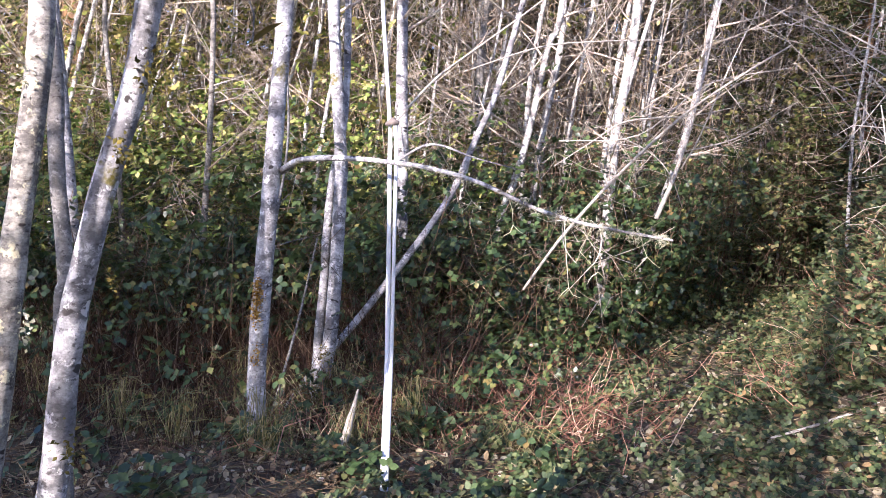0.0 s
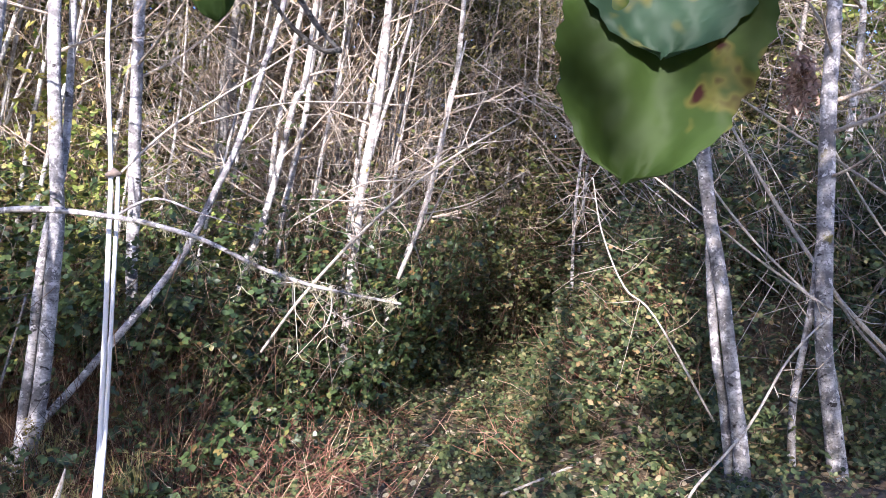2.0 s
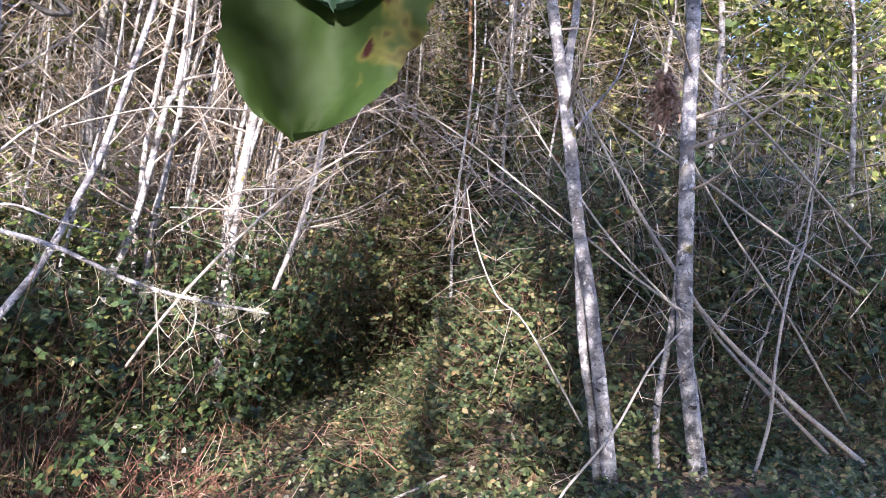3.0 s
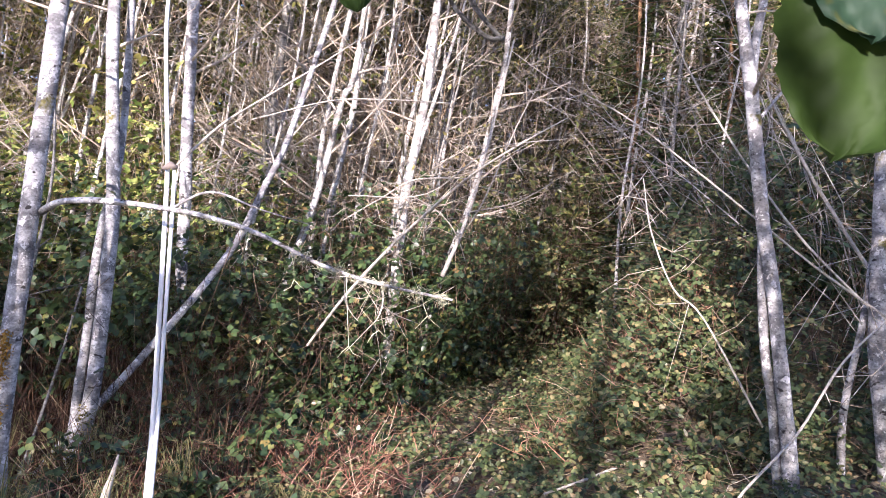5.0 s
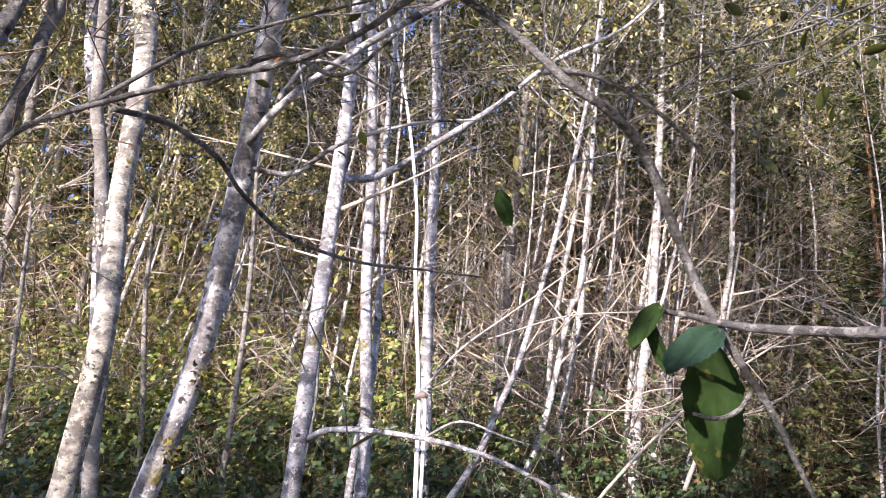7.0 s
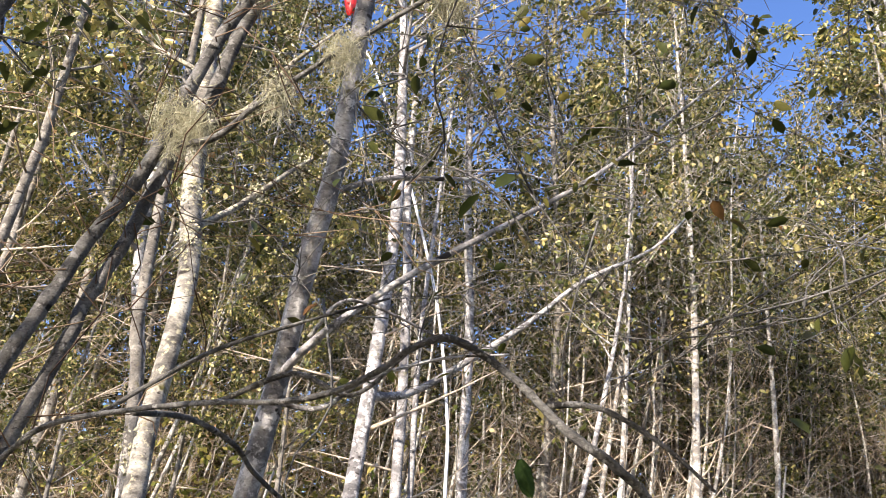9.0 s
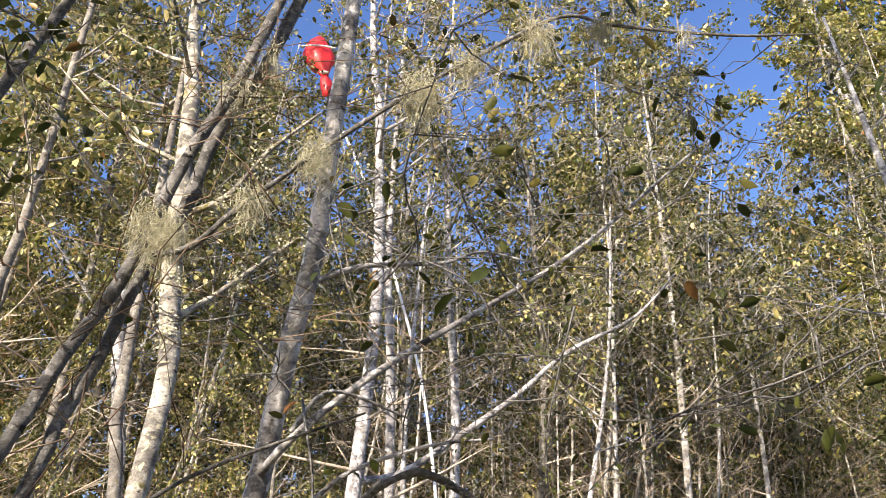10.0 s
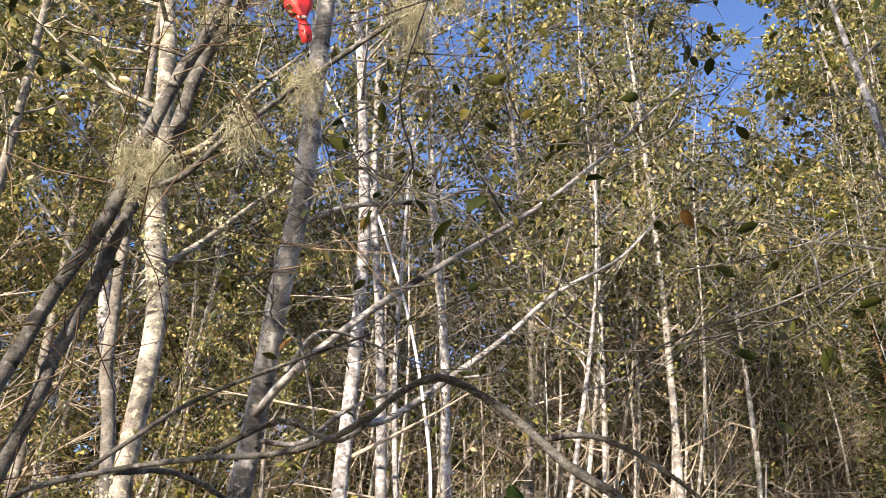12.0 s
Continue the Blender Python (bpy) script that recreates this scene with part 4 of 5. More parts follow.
# ---- near twigs by the camera ----
near = thing("near_alder", "grey leaning alder stems with lichen and drooping spotted leaves", "tree", (-1.45, 0.9, 0.0))
OFF = np.array([-1.45, 0.9, 0.0, 0.0])
for kind, run in (
    ("stem", [(-1.45, 0.9, -0.02, 0.026), (-1.2, 0.93, 1.0, 0.020), (-0.95, 0.97, 1.9, 0.015), (-0.83, 1.00, 2.36, 0.0125), (-0.81, 1.02, 2.46, 0.0125), (-0.79, 1.04, 2.57, 0.0125), (-0.74, 1.06, 2.72, 0.0125), (-0.71, 1.07, 2.87, 0.0125), (-0.68, 1.09, 3.06, 0.013), (-0.63, 1.11, 3.24, 0.013), (-0.60, 1.13, 3.42, 0.013), (-0.57, 1.15, 3.62, 0.013), (-0.45, 1.2, 4.4, 0.008)]),
    ("stem", [(-1.38, 0.98, -0.02, 0.024), (-1.1, 1.0, 1.1, 0.018), (-0.9, 1.03, 1.9, 0.0135), (-0.79, 1.05, 2.35, 0.0115), (-0.78, 1.07, 2.46, 0.0115), (-0.75, 1.09, 2.60, 0.0115), (-0.73, 1.11, 2.76, 0.012), (-0.69, 1.14, 2.93, 0.013), (-0.66, 1.16, 3.18, 0.014), (-0.59, 1.18, 3.41, 0.015), (-0.53, 1.20, 3.70, 0.015), (-0.36, 1.25, 4.5, 0.009)]),
    ("branch", [(-0.930, 0.975, 1.970, 0.0044), (-0.800, 0.880, 2.060, 0.0040), (-0.657, 0.777, 2.133, 0.0036), (-0.589, 0.734, 2.162, 0.0033), (-0.455, 0.649, 2.160, 0.0030), (-0.336, 0.562, 2.145, 0.0028), (-0.270, 0.516, 2.133, 0.0027), (-0.214, 0.479, 2.132, 0.0027), (-0.176, 0.466, 2.147, 0.0027), (-0.149, 0.458, 2.165, 0.0028), (-0.120, 0.456, 2.175, 0.0033), (-0.089, 0.472, 2.167, 0.0033), (-0.056, 0.471, 2.141, 0.0033), (-0.024, 0.469, 2.108, 0.0038), (0.016, 0.478, 2.083, 0.0038), (0.046, 0.512, 2.066, 0.0041), (0.074, 0.541, 2.019, 0.0041), (0.090, 0.557, 1.988, 0.0040), (0.103, 0.551, 1.951, 0.0038), (0.127, 0.548, 1.905, 0.0035), (0.150, 0.544, 1.864, 0.0028), (0.170, 0.542, 1.816, 0.0021), (0.190, 0.535, 1.775, 0.0015), (0.207, 0.528, 1.753, 0.0011)]),
    ("twig", [(0.207, 0.528, 1.754, 0.0014), (0.196, 0.52, 1.751, 0.0013), (0.180, 0.52, 1.762, 0.0011), (0.165, 0.522, 1.782, 0.0008)]),
    ("twig", [(0.215, 0.399, 1.905, 0.0045), (0.189, 0.437, 1.913, 0.0042), (0.149, 0.496, 1.923, 0.0036), (0.119, 0.534, 1.932, 0.0032), (0.085, 0.571, 1.947, 0.0026), (0.053, 0.589, 1.954, 0.0018)]),
    ("twig", [(0.60, 0.25, 1.98, 0.006), (0.40, 0.30, 1.93, 0.0052), (0.215, 0.399, 1.905, 0.0045)]),
    ("twig", [(-0.479, 0.701, 2.172, 0.004), (-0.455, 0.801, 2.198, 0.0036), (-0.426, 0.906, 2.196, 0.0036), (-0.412, 0.994, 2.175, 0.0034), (-0.371, 1.165, 2.157, 0.0032), (-0.287, 1.39, 2.178, 0.003), (-0.177, 1.531, 2.202, 0.0026), (-0.047, 1.635, 2.214, 0.0015)]),
    ("twig", [(-0.034, 0.535, 2.148, 0.003), (0.001, 0.55, 2.155, 0.0028), (0.033, 0.558, 2.148, 0.0026), (0.074, 0.565, 2.124, 0.0022), (0.115, 0.575, 2.091, 0.0014)]),
    ("twig", [(0.137, 0.548, 1.886, 0.0022), (0.126, 0.551, 1.868, 0.002), (0.109, 0.553, 1.86, 0.0019), (0.089, 0.551, 1.863, 0.0014)]),
    ("twig", [(-0.353, 0.609, 2.160, 0.003), (-0.28, 0.60, 2.19, 0.0028), (-0.22, 0.60, 2.17, 0.0024), (-0.17, 0.60, 2.215, 0.0018)]),
    ("twig", [(-0.52, 0.70, 2.166, 0.003), (-0.42, 0.72, 2.25, 0.0026), (-0.33, 0.74, 2.30, 0.0022), (-0.22, 0.78, 2.36, 0.0014)]),
    ("branch", [(-0.70, 1.08, 2.8, 0.0065), (-0.60, 1.02, 2.78, 0.006), (-0.52, 1.00, 2.85, 0.0055), (-0.38, 1.05, 3.04, 0.005), (-0.22, 1.07, 3.20, 0.005), (-0.09, 1.10, 3.33, 0.005), (0.11, 1.12, 3.48, 0.0045), (0.24, 1.15, 3.48, 0.004), (0.50, 1.17, 3.46, 0.0035), (0.71, 1.20, 3.49, 0.002)]),
):
    geo = Geo()
    tube(geo, spline(run, 6) - OFF, 9, 0.09)
    part(kind, geo, GREY_BARK, near)


def big_leaf(base, tip, face, width, curl=0.1, mat=None, blunt=4, bent=0.16, label="green leaf with red-brown spots"):
    """One large toothed leaf from its stalk to its tip, with side veins pressed in."""
    base, tip, face = Vector(base), Vector(tip), Vector(face).normalized()
    d = tip - base
    n = d.length
    d.normalize()
    s = d.cross(face).normalized()
    face = s.cross(d)
    geo, v, cols, rows = Geo(), [], 19, 40
    for i in range(rows + 1):
        k = i / rows
        half = width / 2 * min(1, k * 3.2 + 0.05) ** 0.6 * max(0.004, 1 - k**blunt) ** 0.55
        half *= 1 + 0.02 * ((i % 2) * 2 - 1) + 0.035 * math.sin(i * 1.2 + n * 90)
        for j in range(cols):
            w = 2 * j / (cols - 1) - 1
            vein = 0.012 * math.cos((k * 9 - abs(w) * 2.6) * 2 * math.pi) * min(1, abs(w) * 4)
            lift = bent * abs(w) * width + vein * width - curl * n * k * k + 0.03 * width * math.sin(7 * w + 9 * k)
            v.append(base + d * (n * k) + s * (half * w) + face * lift)
    q = [(i * cols + j, i * cols + j + 1, (i + 1) * cols + j + 1, (i + 1) * cols + j) for i in range(rows) for j in range(cols - 1)]
    geo.add([tuple(p - Vector(OFF[:3])) for p in v], q)
    part("leaf", geo, mat or NEAR_LEAF, near, label)


big_leaf((0.303, 0.343, 1.795), (0.271, 0.345, 1.668), (-0.45, -1, 0.1), 0.070, 0.05, BROAD_LEAF, 5)
big_leaf((0.290, 0.340, 1.790), (0.281, 0.338, 1.709), (-0.42, -0.95, 0.25), 0.064, 0.06, SKY_SHEEN_LEAF, 5, 0.08, "leaf tinted with painted blue sky sheen, with a browned edge")
big_leaf((0.139, 0.660, 1.937), (0.147, 0.690, 1.812), (-0.4, -1, 0.15), 0.056, 0.05)
big_leaf((0.109, 0.540, 1.926), (0.058, 0.505, 1.892), (-0.3, -0.9, 0.6), 0.032, 0.1, SKY_SHEEN_LEAF, 4, 0.2, "leaf tinted with painted blue sky sheen, with a browned edge")
big_leaf((0.072, 0.572, 1.952), (0.040, 0.556, 1.922), (-0.5, -0.6, 0.7), 0.026, 0.3)
big_leaf((0.064, 0.566, 1.940), (0.068, 0.573, 1.893), (-0.9, -0.4, 0.2), 0.022, 0.35)
big_leaf((0.319, 0.612, 1.962), (0.318, 0.620, 1.842), (-0.5, -1, 0.1), 0.070, 0.05)
big_leaf((0.231, 0.443, 1.920), (0.190, 0.441, 1.936), (0, -0.5, 1), 0.030, 0.1, SKY_SHEEN_LEAF, 4, 0.2, "leaf tinted with painted blue sky sheen, with a browned edge")
big_leaf((-0.035, 1.30, 2.30), (-0.020, 1.30, 2.235), (-0.6, -0.8, 0.2), 0.035, 0.2)

# hanging lichen on the near boughs
geo = Geo()
for x, y, z, r, n in ((-0.71, 1.07, 2.85, 0.035, 420), (-0.66, 1.05, 2.82, 0.03, 260), (-0.62, 1.12, 3.26, 0.03, 200), (-0.57, 1.17, 3.4, 0.03, 200), (-0.40, 1.04, 3.0, 0.03, 240), (-0.50, 1.0, 2.86, 0.025, 160), (-0.20, 1.07, 3.19, 0.035, 420), (-0.1, 1.1, 3.3, 0.03, 240), (0.05, 1.12, 3.42, 0.03, 240), (0.2, 1.14, 3.46, 0.02, 120), (0.4, 1.16, 3.45, 0.02, 60)):
    n *= 2
    a = np.array([x, y, z]) + rng.normal(size=(n, 3)) * r * (0.6, 0.6, 0.9)
    a = a[off_the_bag(a)]
    n = len(a)
    sticks(geo, a - OFF[:3], a + rng.normal(size=(n, 3)) * 0.013 + (0, 0, -0.016) - OFF[:3], 0.0007, 0.0004, 0.3)
tagged(part("lichen", geo, LICHEN, near, "pale grey-green beard lichen"), kind="stuff")

geo = Geo()
for k in range(60):
    z = rng.uniform(2.2, 3.7)
    a = np.array([np.interp(z, (2.36, 2.87, 3.62), (-0.83, -0.71, -0.57)) + 0.03 * (k % 2), 1.0 + 0.1 * (z - 2.36) + 0.05 * (k % 2), z])
    d = rng.normal(size=3) * (0.16, 0.1, 0.12)
    if not off_the_bag(np.array([a + d, a + d * 1.7])).all():
        continue
    sticks(geo, [a - OFF[:3], a + d - OFF[:3], a + d - OFF[:3]], [a + d - OFF[:3], a + d * 1.7 + rng.normal(size=3) * 0.05 - OFF[:3], a + d * 1.4 + rng.normal(size=3) * 0.06 - OFF[:3]], 0.0016, 0.0008, 0.12)
tagged(part("spur_twigwork", geo, BROWN_TWIG, near), kind="stuff")

# small twigs with single leaves between the near boughs
geo, lf = Geo(), Geo()
for k in range(105):
    a = np.array([0, rng.uniform(1.3, 3.0), 0])
    a[0] = a[1] * rng.uniform(-0.5, 0.6)
    a[2] = 1.95 + (a[1] + 0.2) * rng.uniform(0.42, 1.15)
    d = rng.normal(size=3) * (1, 0.5, 0.6)
    d /= np.linalg.norm(d)
    run = [(*(a + d * s * 0.7 + rng.normal(size=3) * 0.03), 0.0032 * (1 - 0.7 * s)) for s in (0, 0.3, 0.6, 1.0)]
    path = spline(run, 3)
    if not off_the_bag(path[:, :3]).all():
        continue
    tube(geo, path - OFF, 4)
    m = 9
    at = path[rng.integers(2, len(path), m), :3]
    tip = at + rng.normal(size=(m, 3)) * 0.09
    sticks(geo, at - OFF[:3], tip - OFF[:3], 0.0018, 0.001)
    tip = tip[off_the_bag(tip)]
    leaves(lf, tip[: rng.integers(1, 8)] - OFF[:3], 0.054, 0.2, 0.55, fine=True, hang=0.5)
tagged(part("twigwork", geo, GREY_BARK, near), kind="stuff")
tagged(part("small_leaves", lf, DARK_LEAF, near), kind="stuff")


# ---- the stand of alders ----
def stand_tree(name, label, height, radius, lean, leafy, mat, leaf=0.075, each=5, barked=None, limbs=30, dead=26):
    pts = [(lean * z + 0.13 * math.sin(z * 0.8 + height) * min(1, z / 3), 0.10 * math.sin(z * 0.7 + radius * 90) * min(1, z / 3), z, radius * (1 - 0.85 * z / height)) for z in np.linspace(0, height, 9)]
    return make_tree(name, label, pts, barked or FAR_BARK, crown=(height * leafy, height - 0.1, limbs, 1.6, (0.2, 0.95), 8, each), foliage_mat=mat,
        bare=(1.6, height * min(1, leafy + 0.2), dead, 1.25, (-0.1, 0.75), 11, 0), sides=8, leaf=leaf, group="stand of alders", per=2)


kinds = [
    stand_tree("alder_tree", "slender pale alder with olive autumn leaves", 13.5, 0.060, 0.05, 0.25, CROWN, each=23, leaf=0.08),
    stand_tree("alder_tree", "slender pale alder with thinning brown leaves", 12.0, 0.048, 0.08, 0.26, CROWN, each=11, leaf=0.078),
    stand_tree("alder_tree", "tall pale alder with sunlit olive crown", 15.5, 0.072, 0.02, 0.28, CROWN, each=26, leaf=0.082),
    stand_tree("alder_tree", "thin brown-leaved alder sapling", 8.5, 0.034, 0.10, 0.25, OLIVE, each=9),
    stand_tree("alder_tree", "thin pale alder pole with few leaves", 10.0, 0.036, 0.06, 0.32, OLIVE, each=9, barked=SHADED_BARK),
    stand_tree("alder_tree", "tall grey alder with a high sunlit crown", 15.5, 0.062, 0.03, 0.40, CROWN, each=26, leaf=0.08, barked=SHADED_BARK),
]
spots = []
for k in range(2000):
    x, y = rng.uniform(-13, 17), rng.uniform(8.6, 20)
    if abs(x) > 0.66 * y + 3 or (abs(x - trail_x(y)) < 0.8 and y < 11.5) or (3.0 < x < 6.5 and y < 10):
        continue
    gap = 0.62 if y < 15 else 1.15
    if abs(x + 0.29 * y) > (0.7 if y < 12 else 0) and all((x - a) ** 2 + (y - c) ** 2 > gap**2 for a, c in spots):
        spots.append((x, y))
    if len(spots) >= 70:
        break
spots += [(-1.4, 10.2), (0.5, 10.6), (1.9, 11.0), (-3.3, 10.8), (-4.9, 6.2), (-5.6, 7.2), (-6.4, 8.0), (-4.2, 7.4), (-3.2, 8.3), (-2.3, 7.9), (-5.0, 8.2), (6.4, 7.2), (7.6, 6.2), (7.0, 8.6), (2.6, 11.8), (3.6, 12.7), (4.7, 12.2), (5.7, 13.2), (3.2, 14.2), (6.4, 12.0), (-5.2, 10.5), (-6.3, 11.2), (-4.4, 11.8), (-7.4, 10.0), (-5.8, 12.8), (-3.9, 13.2), (-8.4, 11.6)]
# unseen trees added behind the camera, towards the sun, to shade the scene
shade = [(-4.5, -1.5, 0.64), (-5.5, -2.4, 0.86), (-6.6, -1.8, 0.95), (-7.7, -2.6, 1.05), (-8.9, -1.9, 1.05), (-10.2, -2.4, 1.05), (-3.6, -1.7, 0.50), (-6.2, -3.8, 1.05),
         (0.5, -1.7, 1.0), (1.4, -1.9, 1.3), (2.3, -1.8, 1.35), (3.2, -2.4, 1.35), (-8.2, -4.2, 1.0), (4.2, -1.9, 1.3), (5.4, -2.6, 1.3), (-1.35, -1.6, 0.66), (-0.6, -1.6, 0.42), (-2.0, -1.7, 0.58), (-2.6, -1.6, 0.5), (1.0, -2.9, 1.05), (2.0, -3.2, 1.35), (0.0, -1.9, 0.74), (-6.9, -3.3, 1.0), (-7.2, -2.1, 1.0), (-8.3, -3.1, 1.05), (-9.5, -2.9, 1.05), (-11.2, -2.6, 1.05)]
for k, (x, y) in enumerate(spots):
    src = kinds[k if k < 6 else (1, 3, 4)[k % 3] if x / y > 0.24 and k < 84 else 5 if (k >= 70 or y < 9.8) else k % 5]
    size = rng.uniform(0.85, 1.15) * (1.0 + 0.02 * max(0, y - 12)) * (0.74 if 0.31 < x / y < 0.47 and y < 14 else 0.92 if k < 84 and 0.16 < x / y < 0.42 else 1.0) * (0.52 if (x, y) in ((-3.2, 8.3), (-2.3, 7.9), (-4.2, 7.4)) else 1.0)
    m = Matrix.Translation((x, y, float(ground_z(x, y)) - 0.06)) @ Matrix.Rotation(rng.uniform(-0.9, 0.9) + (3.14 if rng.uniform() < 0.12 else 0), 4, "Z")
    if k < 6:
        src.matrix_basis = m
        src.scale = (size,) * 3
    else:
        ob = copy_thing(src, m)
        ob.scale = (size,) * 3
# thin bare poles at the front of the stand
pole = stand_tree("alder_pole", "thin white alder pole with a bare lower stem", 10.0, 0.034, 0.09, 0.62, OLIVE, each=6, limbs=14, dead=10)
shaded_pole = stand_tree("alder_pole", "thin alder pole in shade-darkened bark with a bare lower stem", 9.5, 0.030, 0.07, 0.5, OLIVE, each=8, limbs=18, dead=10, barked=SHADED_BARK)
poles, placed = [], []
for k in range(900):
    x, y = rng.uniform(-4.5, 6.2), rng.uniform(8.6, 14.5)
    if (abs(x - trail_x(y)) > 1.0 or y > 11.5) and (abs(x + 0.29 * y) > 0.9 or y > 9.4) and all((x - a) ** 2 + (y - c) ** 2 > 0.2 for a, c in poles + spots):
        poles.append((x, y))
    if len(poles) >= 96:
        break
for k in range(400):
    y = rng.uniform(9.4, 14.0)
    x = y * rng.uniform(0.16, 0.42)
    if (abs(x - trail_x(y)) > 1.0 or y > 11.5) and all((x - a) ** 2 + (y - c) ** 2 > 0.12 for a, c in poles + spots):
        poles.append((x, y))
    if len(poles) >= 124:
        break
for k, (x, y) in enumerate(poles):
    m = Matrix.Translation((x, y, float(ground_z(x, y)) - 0.06)) @ Matrix.Rotation(rng.uniform(-0.8, 0.8), 4, "Z") @ Matrix.Rotation(rng.normal(0, 0.05), 4, "Y")
    size = rng.uniform(0.6, 1.15)
    src = shaded_pole if x / y > 0.2 and k % 2 else pole
    if src in placed:
        copy_thing(src, m).scale = (size,) * 3
    else:
        src.matrix_basis = m
        src.scale = (size,) * 3
        placed.append(src)

# unseen bushy tree, copied to every spot from which shade is wanted
thick = make_tree("alder_tree", "unseen bushy alder added behind the viewpoint to cast shade", [(0.05 * math.sin(z), 0, z, 0.05 * (1 - z / 7.4)) for z in np.linspace(0, 6.6, 7)], FAR_BARK,
    crown=(1.6, 6.5, 40, 1.15, (0.0, 0.8), 12, 9), sides=8, leaf=0.10, group="stand of alders", per=2)
for k, (x, y, size) in enumerate(shade):
    m = Matrix.Translation((x, y, float(ground_z(x, y)) - 0.05)) @ Matrix.Rotation(k * 2.1, 4, "Z")
    if k:
        copy_thing(thick, m).scale = (size,) * 3
    else:
        thick.matrix_basis = m
        thick.scale = (size,) * 3

# two saplings added to throw a narrow shadow on the pale alder's upper trunk
make_tree("alder_sapling", "leaning leafy sapling added beside the viewpoint to shade a trunk", [(-1.95, 1.4, 0, 0.03), (-1.86, 1.4, 2.2, 0.024), (-1.5, 1.4, 3.25, 0.019), (-1.25, 1.4, 4.2, 0.014), (-1.03, 1.4, 5.2, 0.008), (-0.95, 1.4, 5.6, 0.004)], GREY_BARK,
    crown=(2.9, 4.5, 18, 0.22, (-0.1, 0.6), 26, 4), sides=8, leaf=0.06, group="stand of alders", per=3, foliage_mat=DARK_LEAF)
make_tree("alder_sapling", "unseen slim sapling added beside the viewpoint to shade a trunk", [(-2.75, -0.3, 0, 0.03), (-2.65, -0.3, 2.4, 0.025), (-2.42, -0.3, 3.95, 0.02), (-2.14, -0.3, 4.6, 0.016), (-2.0, -0.3, 5.3, 0.012), (-1.9, -0.3, 6.3, 0.005)], GREY_BARK,
    crown=(3.75, 6.1, 36, 0.13, (-0.1, 0.6), 50, 7), sides=8, leaf=0.06, group="stand of alders", per=3)
# unseen high crowns, added to shade the mound and the right of the stand
make_tree("alder_tree", "unseen high-crowned alder added behind the viewpoint to cast shade", [(-2.85, -1.75, 0, 0.05), (-2.82, -1.75, 3, 0.04), (-2.85, -1.75, 5, 0.03), (-2.81, -1.75, 6.7, 0.008)], FAR_BARK,
    crown=(5.1, 6.5, 15, 0.6, (-0.1, 0.5), 11, 6), sides=8, leaf=0.10, group="stand of alders", per=2)
make_tree("alder_tree", "unseen tall alder added behind the viewpoint to cast shade", [(-1.6, -2.2, 0, 0.07), (-1.6, -2.2, 4, 0.06), (-1.5, -2.2, 8, 0.045), (-1.5, -2.2, 10.8, 0.015)], FAR_BARK,
    crown=(5.7, 10.6, 60, 1.2, (-0.1, 0.6), 12, 9), sides=8, leaf=0.10, group="stand of alders", per=2)

make_tree("alder_tree", "unseen tall alder added behind the viewpoint to cast shade", [(-0.2, -2.0, 0, 0.07), (-0.2, -2.0, 4, 0.06), (-0.1, -2.0, 8, 0.045), (-0.1, -2.0, 10.4, 0.015)], FAR_BARK,
    crown=(5.3, 10.2, 64, 1.2, (-0.1, 0.6), 13, 10), sides=8, leaf=0.10, group="stand of alders", per=2)
make_tree("alder_tree", "unseen tall alder added behind the viewpoint to cast shade", [(-3.1, -2.6, 0, 0.07), (-3.1, -2.6, 4, 0.06), (-3.0, -2.6, 8, 0.045), (-3.0, -2.6, 11.4, 0.015)], FAR_BARK,
    crown=(8.8, 11.2, 36, 1.0, (-0.1, 0.6), 12, 9), sides=8, leaf=0.10, group="stand of alders", per=2)


def conifer(place, height, width, young=False):
    base = np.array(place)
    label = "young olive-green fir with drooping sprays under the alders" if young else "tall dark green fir behind the alders"
    ob = thing("fir_tree", label, "tree", tuple(base), "young firs under the alders" if young else "firs behind the alders")
    geo = Geo()
    tube(geo, [(0, 0, z, (0.05 if young else 0.16) * (1 - z / height) + 0.01) for z in np.linspace(0, height, 8)], 8)
    part("trunk", geo, RED_BARK, ob)
    geo, br = Geo(), Geo()
    n = 150 if young else 260
    z = height * rng.uniform(0.06, 0.98, n)
    w = rng.uniform(0, 2 * np.pi, n)
    reach = width * (1 - z / height) * rng.uniform(0.6, 1.1, n) + 0.15
    a = np.stack([0 * z, 0 * z, z], 1)
    tip = np.stack([np.cos(w) * reach, np.sin(w) * reach, z - 0.12 * reach], 1)
    sticks(br, a, tip, 0.018, 0.004, 0.05)
    for s in np.linspace(0.2, 1.0, 22):
        leaves(geo, a + (tip - a) * s + rng.normal(size=(n, 3)) * (0.04 if young else 0.10), 0.10 if young else 0.24, 0.45, 0.4, hang=0.2)
    tagged(part("branchwork", br, BROWN_TWIG, ob), kind="stuff")
    tagged(part("crown", geo, NEEDLE, ob), kind="stuff")


